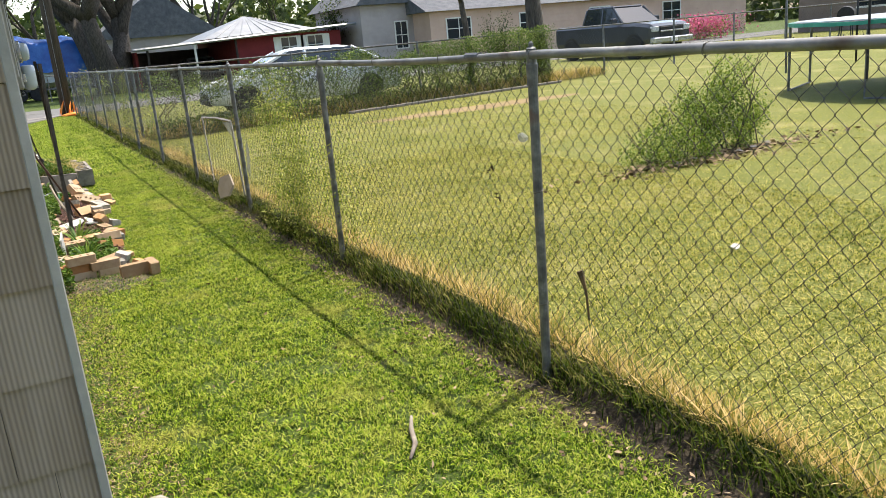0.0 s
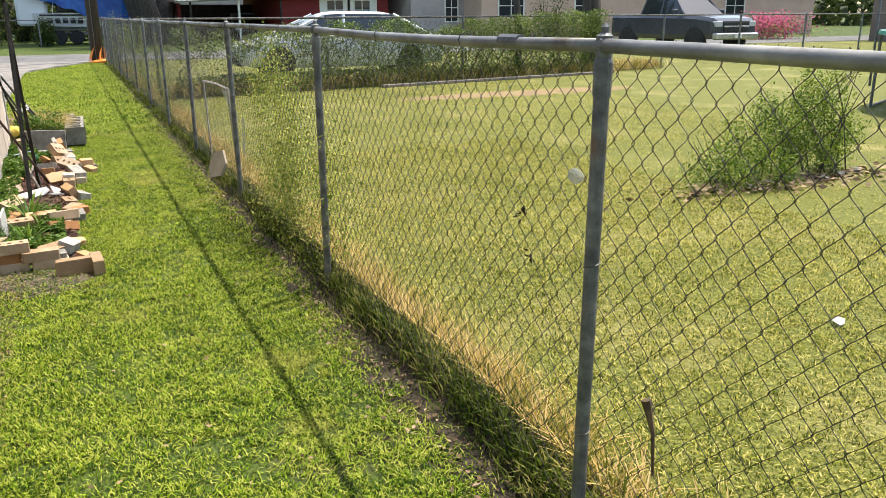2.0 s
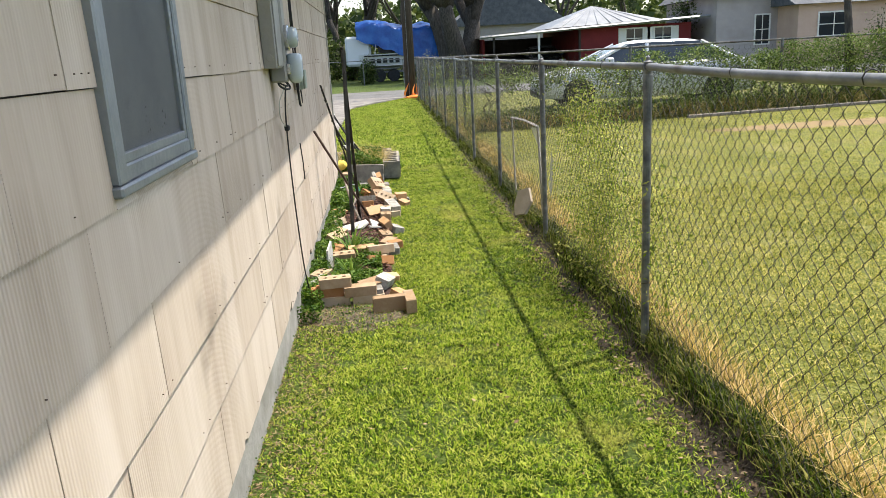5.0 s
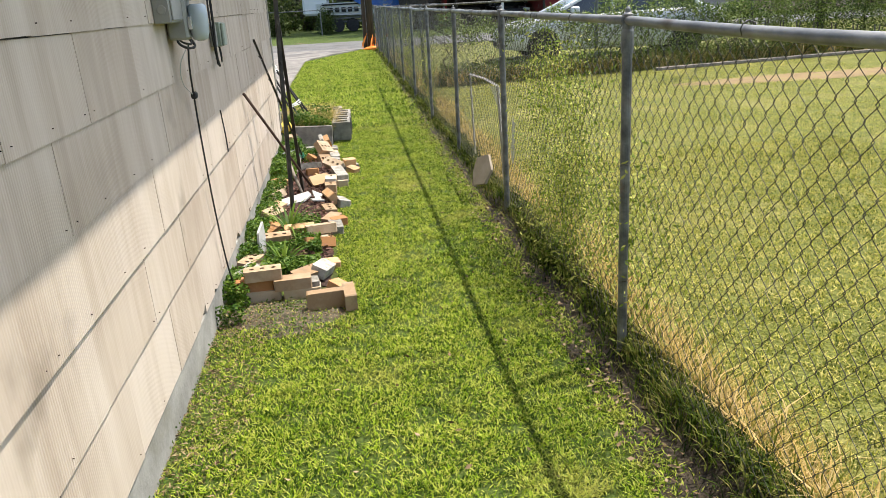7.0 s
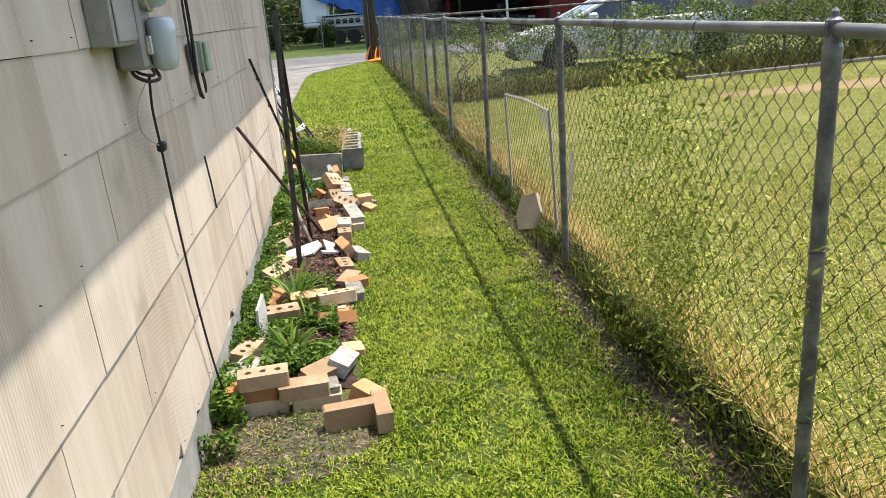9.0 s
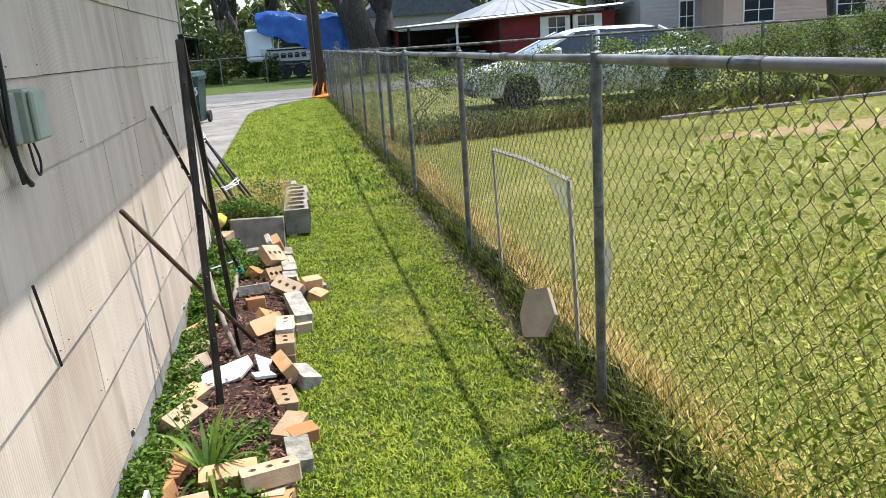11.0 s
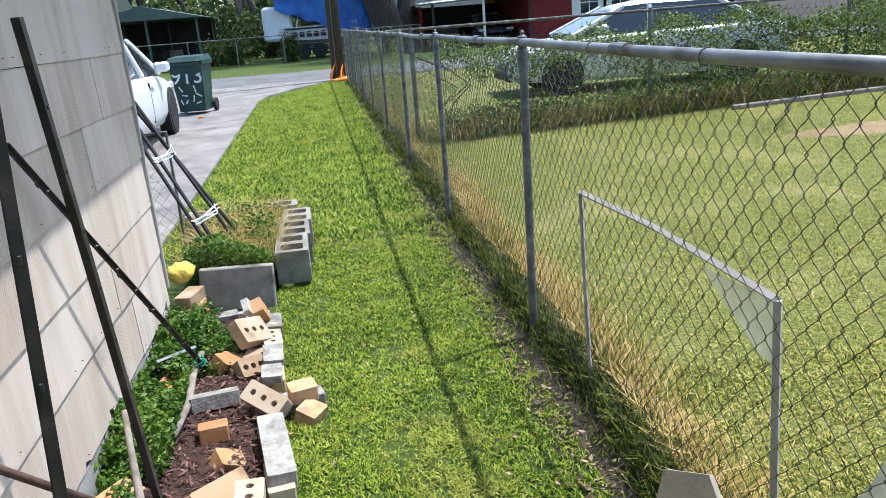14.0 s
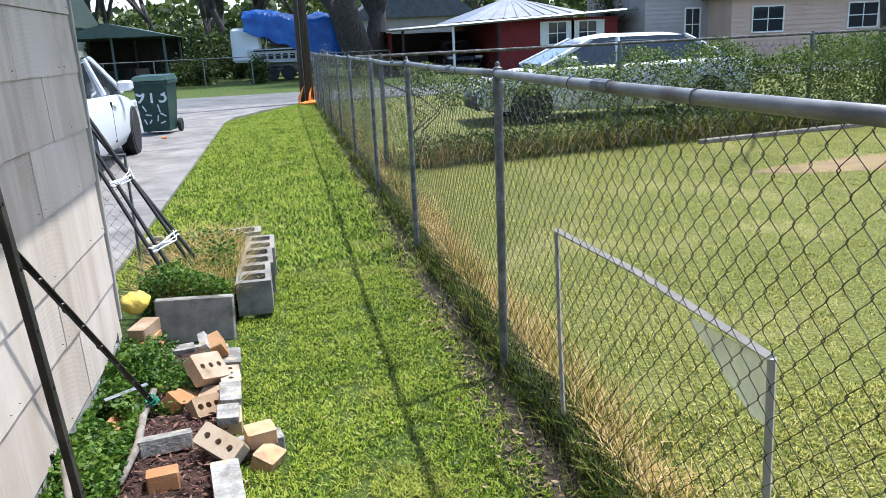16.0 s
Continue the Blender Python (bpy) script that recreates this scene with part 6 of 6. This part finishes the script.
    part("roof", gable(B(), -18, -8.6, 44, 53, 2.9, 5.0), M_GREENTIN, q)
    d = thing("grey_roof_house", pose(0, 0, 0), "distant grey house with a dark gabled roof", "house")
    clapboard("wall", d, (6.5, 62, 0), (15, 70, 3.2), M_GREYHOUSE)
    part("roof", gable(B(), 6.5, 15, 62, 70, 3.2, 6.4, along="y"), M_SHINGLE, d)


# ---- yard: vine fence, bush, trampoline ----
def build_vine_fence():
    f = thing("vine_fence", pose(2.0, 15.5, 0, 0, 0, -81), "back chain-link fence overgrown with leafy vines", "fence")
    L = 30.0
    for k in range(10):
        part("post", rod(B(), (0, .3 + k * 3.2, 0), (0, .3 + k * 3.2, 1.35), .028, n=8), M_GALV, f)
    part("top_rail", rod(B(), (0, 0, 1.32), (0, L, 1.32), .018, n=8), M_WIRE, f)
    V, F = link_wire(L, 1.25, w=.12, h=.12, r=.002)
    ob = new("wire_mesh", array_mesh("wire_mesh", V, F, M_WIRE)); ob.parent = f; ob["kind"] = "stuff"
    n = 85000
    y = RNG.uniform(0.6, 10.9, n)
    P = np.stack([RNG.normal(0, .16, n), y, RNG.random(n) ** .8], 1)
    top = 1.12 + .35 * np.array([noise.noise((float(v) * .9, 3.0, 0)) for v in y]) + .25 * np.array([noise.noise((float(v) * 3.1, 8.0, 0)) for v in y]) + .25 * np.clip((y - 4.5) / 5, 0, 1)
    dens = np.array([noise.noise((float(v) * 1.3, 5.0, 0)) for v in y])
    P[:, 2] *= top
    # thin low down near the car, thick further along
    keep = (RNG.random(n) < np.clip(.22 + (y - 3) * .12 + .5 * dens, .08, 1)) | (P[:, 2] > top - .3) & (RNG.random(n) < .6) | (P[:, 2] < .35)
    P = P[keep]
    lv = new("vine_foliage", array_mesh("vine_foliage", *leaves(P, RNG.uniform(.02, .055, len(P)), .2, .6), M_VINE))
    lv.parent = f
    lv["kind"] = "stuff"
    bm = B()
    rr = random.Random(3)
    for k in range(70):
        y0 = rr.uniform(.5, 10.8)
        pts = [(rr.uniform(-.12, .12), y0 + .25 * q * rr.uniform(-.4, .6), .02 + q * .2) for q in range(6)]
        tube(bm, pts, rr.uniform(.004, .009), 4)
    part("vine_stem_tangle", bm, M_BARK, f)["kind"] = "stuff"
    n = 9000
    P = np.stack([RNG.normal(-.15, .22, n), RNG.uniform(.3, 13, n), np.zeros(n)], 1)
    gr = new("fence_foot_grass", array_mesh("fence_foot_grass", *blades(P, RNG.uniform(.1, .4, n), RNG.uniform(.008, .016, n), 1.2), M_TALL))
    gr.parent = f
    gr["kind"] = "stuff"
    bm = box(B(), (-3.2, -.035, 0), (3.2, .035, .06), .01)
    o = part("landscape_timber", bm, M_STICK)
    o.matrix_basis = pose(9.6, 16.2, 0, 0, 0, 9)
    tagged(o, "pale edging timber lying before the vines", "timber")


def build_bush():
    b = thing("garden_bush", pose(6.3, 6.1, 0), "feathery bright green bush in the neighbour's yard", "bush")
    C = []
    rr = np.random.default_rng(4)
    for cx, cy, r, h, n in ((.62, .05, .34, .92, 5200), (.2, 0, .36, .7, 4500), (-.3, -.08, .34, .42, 3000), (-.72, -.12, .25, .28, 1600), (.85, .1, .2, .75, 1500)):
        k = 34
        a, q = rr.uniform(0, 6.28, k), np.sqrt(rr.random(k))
        z = rr.random(k) ** .7 * h * (1.2 - .6 * q ** 2)
        K = np.stack([cx + r * q * np.cos(a), cy + r * q * np.sin(a), z], 1)
        pick = rr.integers(0, k, n)
        D = K[pick] + rr.normal(0, 1, (n, 3)) * (.055, .055, .075)
        D[:, 2] = np.abs(D[:, 2])
        C.append(D)
    C = np.concatenate(C)
    ob = new("foliage", array_mesh("foliage", *leaves(C, rr.uniform(.015, .05, len(C)), .1, .3), M_BUSH)); ob.parent = b; ob["kind"] = "stuff"
    bm = B()
    r2 = random.Random(5)
    for k in range(40):
        x = r2.uniform(-.7, .9)
        h = .25 + .7 * max(0, (x + .8) / 1.7)
        tube(bm, [(x, r2.uniform(-.2, .2), 0), (x + r2.uniform(-.1, .1), r2.uniform(-.25, .25), h * .6), (x + r2.uniform(-.2, .2), r2.uniform(-.3, .3), h * r2.uniform(.9, 1.25))], [.008, .005, .002], 4)
    part("stem_tangle", bm, M_BARK, b)["kind"] = "stuff"
    n = 700
    P = np.stack([6.4 + RNG.normal(0, .8, n), 5.82 + RNG.normal(0, .14, n), np.full(n, .03)], 1)
    stuff("bush_litter", chips(P, RNG.uniform(.03, .08, n), .6), M_LITTER, "dry litter and stones at the bush's foot", "litter")
    for k in range(6):
        bm = B()
        bmesh.ops.create_icosphere(bm, subdivisions=2, radius=.05)
        for v in bm.verts:
            v.co += v.co.normalized() * .02 * noise.noise(v.co * 20 + Vector((k, 0, 0))); v.co.z *= .6
        o = part("stone", bm, M_CONC)
        o.matrix_basis = pose(5.8 + k * .28, 5.8 + .06 * (k % 3), .015)
        tagged(o, "pale stone at the foot of the bush", "stone", "stones by the bush")


def build_trampoline():
    R, H = 2.2, 1.1
    t = thing("trampoline", pose(13.2, 7.5, 0), "round trampoline with grey mat and teal edge pad", "trampoline")
    ring = lambda r, z, n=40: [(r * math.cos(2 * math.pi * k / n), r * math.sin(2 * math.pi * k / n), z) for k in range(n + 1)]
    part("top_ring", tube(B(), ring(R, H), .025, 6), M_GALV, t)
    part("bounce_mat", lathe(B(), [(R - .055, H - .01), (R - .055, H + .03), (0.01, H + .03)], 40), M_GREY, t)
    bm = lathe(B(), [(R - .05, H + .0), (R - .04, H + .02), (R + .03, H + .015), (R + .04, H - .04)], 40)
    for v in bm.verts:
        v.co.z += .02 * noise.noise(v.co * 3)
    part("edge_pad", bm, M_TEAL, t)
    for k in range(4):
        a = .4 + k * math.pi / 2
        pts = []
        for s in (-.32, .32):
            pts.append((R * math.cos(a + s), R * math.sin(a + s)))
        part("leg", tube(B(), [(*pts[0], H), (*pts[0], .03), (*pts[1], .03), (*pts[1], H)], .022, 6), M_GALV, t)
    for k in range(6):
        a = .1 + k * math.pi / 3
        part("net_pole", rod(B(), (1.02 * R * math.cos(a), 1.02 * R * math.sin(a), .3), (1.04 * R * math.cos(a), 1.04 * R * math.sin(a), 1.75 if k % 2 else 2.7), .018, n=6), M_BLACK if k % 2 else M_GALV, t)
    g = thing("barbecue", pose(25.5, 17.5, 0, 0, 0, 30), "black barrel barbecue grill with side shelf", "barbecue")
    part("barrel", lathe(B(), [(.1, -.5), (.26, -.48), (.28, 0), (.26, .48), (.1, .5)], 16, m=pose(0, 0, .95, 0, 90)), M_BLACK, g)
    for x in (-.4, .4):
        for y in (-.2, .2):
            part("leg", rod(B(), (x, y, 0), (x, y * .7, .85), .02, n=6), M_BLACK, g)
    part("side_shelf", box(B(), (.5, -.25, .85), (.95, .25, .89), .01), M_BLACK, g)
    u = thing("flowering_shrub", pose(35, 32.5, 0), "pink flowering azalea shrub by the far house", "shrub")
    C = RNG.normal(size=(2500, 3)) * (1.0, .6, .28) + (0, 0, .7)
    ob = new("blossom", array_mesh("blossom", *leaves(C, RNG.uniform(.08, .16, len(C)), .2, .8), M_PINKFLOWER)); ob.parent = u; ob["kind"] = "stuff"
    C = RNG.normal(size=(1500, 3)) * (1.2, .8, .3) + (0, 0, .55)
    ob = new("foliage", array_mesh("foliage", *leaves(C, RNG.uniform(.08, .16, len(C)), .2, .6), M_VINE)); ob.parent = u; ob["kind"] = "stuff"


# ---- trees ----
def tree(x, y, h, r, leafn, seed, label, spread=.5, leaf=.16, fork=.35, stems=1, levels=4, leaf_mat=None, group="trees beyond the road"):
    t = thing("tree", pose(x, y, 0), label, "tree", group)
    rr = random.Random(seed)
    bm = B()
    tips = []

    def grow(p, d, ln, rad, lev):
        pts, q, dd = [p], p, d
        for k in range(4):
            dd = (dd + Vector((rr.uniform(-.18, .18), rr.uniform(-.18, .18), rr.uniform(-.04, .12)))).normalized()
            q = q + dd * ln / 4
            pts.append(q)
        tube(bm, pts, [rad * (1 - .11 * k) for k in range(5)], 9 if lev == levels else 5)
        if lev <= 1:
            tips.extend(pts[1:])
            return
        if lev == 2:
            tips.extend(pts[2:])
        for k in range(rr.choice((2, 3)) if lev < levels else 3 + (stems > 1)):
            a = rr.uniform(0, 6.28)
            s = spread * rr.uniform(.6, 1.3)
            nd = (dd + Vector((math.cos(a) * s, math.sin(a) * s, rr.uniform(-.1, .35)))).normalized()
            at = pts[-1] if k == 0 else pts[rr.choice((3, 4))]
            grow(at, nd, ln * rr.uniform(.62, .85), rad * rr.uniform(.48, .66), lev - 1)
    for s in range(stems):
        a = s * 2.2 + rr.random()
        off = Vector((math.cos(a), math.sin(a), 0)) * (r * .55 if stems > 1 else 0)
        grow(off + Vector((0, 0, -.2)), (Vector((0, 0, 1)) + (off * .55 if stems > 1 else Vector())).normalized(), h * fork, r, levels)
    part("trunk", bm, M_BARK, t, smooth=True)
    if leafn:
        T = np.array([tuple(p) for p in tips])
        C = T[RNG.integers(0, len(T), leafn)] + RNG.normal(0, h * .045, (leafn, 3))
        ob = new("crown", array_mesh("crown", *leaves(C, RNG.uniform(leaf * .5, leaf, leafn), .1, .5), leaf_mat or M_TREELEAF))
        ob.parent = t
        ob["kind"] = "stuff"


def build_trees():
    tree(5.15, 44, 15, .62, 26000, 11, "massive old oak with several thick stems", .75, .2, .28, stems=3, levels=4)
    tree(12.78, 17.6, 8, .3, 3000, 12, "stout grey-barked tree standing behind the vine fence", .4, .12, .4, levels=4, group="yard trees")
    tree(10.2, 17.0, 7, .1, 1200, 19, "slim grey tree at the vine fence", .4, .12, .45, levels=4, group="yard trees")
    tree(11.4, 17.2, 2.3, .03, 700, 13, "young sapling rising from the vines", .4, .07, .4, levels=3, group="yard trees")
    tree(17.9, 44.2, 7, .12, 9000, 14, "bushy evergreen tree between the houses", .7, .2, .2, stems=2, levels=4)
    rr = random.Random(77)
    k = 0
    for x, y in ((-5.5, 55), (-2.2, 56), (-9.5, 58), (0.8, 60), (3.5, 66), (-1, 52.5), (-14, 60), (11, 74), (17, 72), (23, 70), (30, 66), (38, 60), (-20, 63), (7.5, 80), (-4, 70), (48, 52)):
        k += 1
        tree(x, y, rr.uniform(11, 15), rr.uniform(.18, .3), 5200, 100 + k, "tall thinly leaved tree in the far gardens", .42, .24, .33, stems=2 if k % 3 == 0 else 1, levels=4)
    for x, y, w in ((-3.3, 45.3, .9), (-2.4, 44.6, .6), (0.2, 43.2, .5)):
        s = thing("shrub", pose(x, y, 0), "dark evergreen shrub at the far roadside", "shrub", "roadside shrubs")
        C = RNG.normal(size=(1800, 3)) * (w * .4, w * .4, .3) + (0, 0, .55)
        C[:, 2] = np.abs(C[:, 2])
        ob = new("foliage", array_mesh("foliage", *leaves(C, RNG.uniform(.08, .2, len(C)), .2, .4), M_TREELEAF)); ob.parent = s; ob["kind"] = "stuff"
        bm = B()
        for q in range(6):
            a = q * 1.05
            rod(bm, (0, 0, 0), (w * .3 * math.cos(a), w * .3 * math.sin(a), .7), .02, .01, 5)
        part("stem_tangle", bm, M_BARK, s)
    # a hedge of woods closes the distance
    n = 60000
    a = RNG.uniform(-1.6, 2.4, n)
    d = RNG.uniform(92, 112, n)
    top = 7 + 3 * np.array([noise.noise((float(v) * 9, 1, 0)) for v in a]) + 2 * np.array([noise.noise((float(v) * 41, 1, 0)) for v in a])
    C = np.stack([d * np.sin(a), d * np.cos(a), RNG.random(n) * top], 1)
    stuff("far_woods", leaves(C, RNG.uniform(.5, 1.4, n), .1, .7), M_TREELEAF, "hazy belt of far trees behind the houses", "trees")
    n = 16000
    C = np.stack([RNG.uniform(-26, 4, n), RNG.uniform(50, 54, n), np.zeros(n)], 1)
    C[:, 2] = RNG.random(n) * (1.8 + 1.6 * patchy(C, .35, 5))
    stuff("garden_thicket", leaves(C, RNG.uniform(.15, .4, n), .1, .5), M_TREELEAF, "dark evergreen thicket behind the boat yard", "shrubs")
    fw = thing("roadside_fence", pose(0, 41.5, 0), "far chain-link fence in front of the boat yard", "fence")
    for q in range(8):
        part("post", rod(B(), (-8 + q * 2, 0, 0), (-8 + q * 2, 0, 1.2), .03, n=6), M_GALV, fw)
    part("top_rail", rod(B(), (-8, 0, 1.2), (6, 0, 1.2), .02, n=6), M_GALV, fw)


def build_sky_blockers():
    # unseen plain wall added behind the walker's start to block low sky light
    w = clapboard("wall_sky_blocker", None, (-9, -13, 0), (9, -9, 3.2), M_GREYHOUSE)
    tagged(w, "unseen plain grey clapboard wall added to block low sky", "wall", kind="structure")
    # added trees, out of view, that cut the sky light on the end wall
    for k, (x, y) in enumerate(((-5, -6.5), (-9, -4), (3.5, -7.5), (9, -6))):
        tree(x, y, 9, .2, 9000, 300 + k, "unseen leafy tree added behind the start to block sky", .6, .2, .25, levels=4, group="garden trees behind")


build_vehicles()
build_sky_blockers()
build_bin()
build_pole()
build_boat()
build_houses()
build_vine_fence()
build_bush()
build_trampoline()
build_trees()
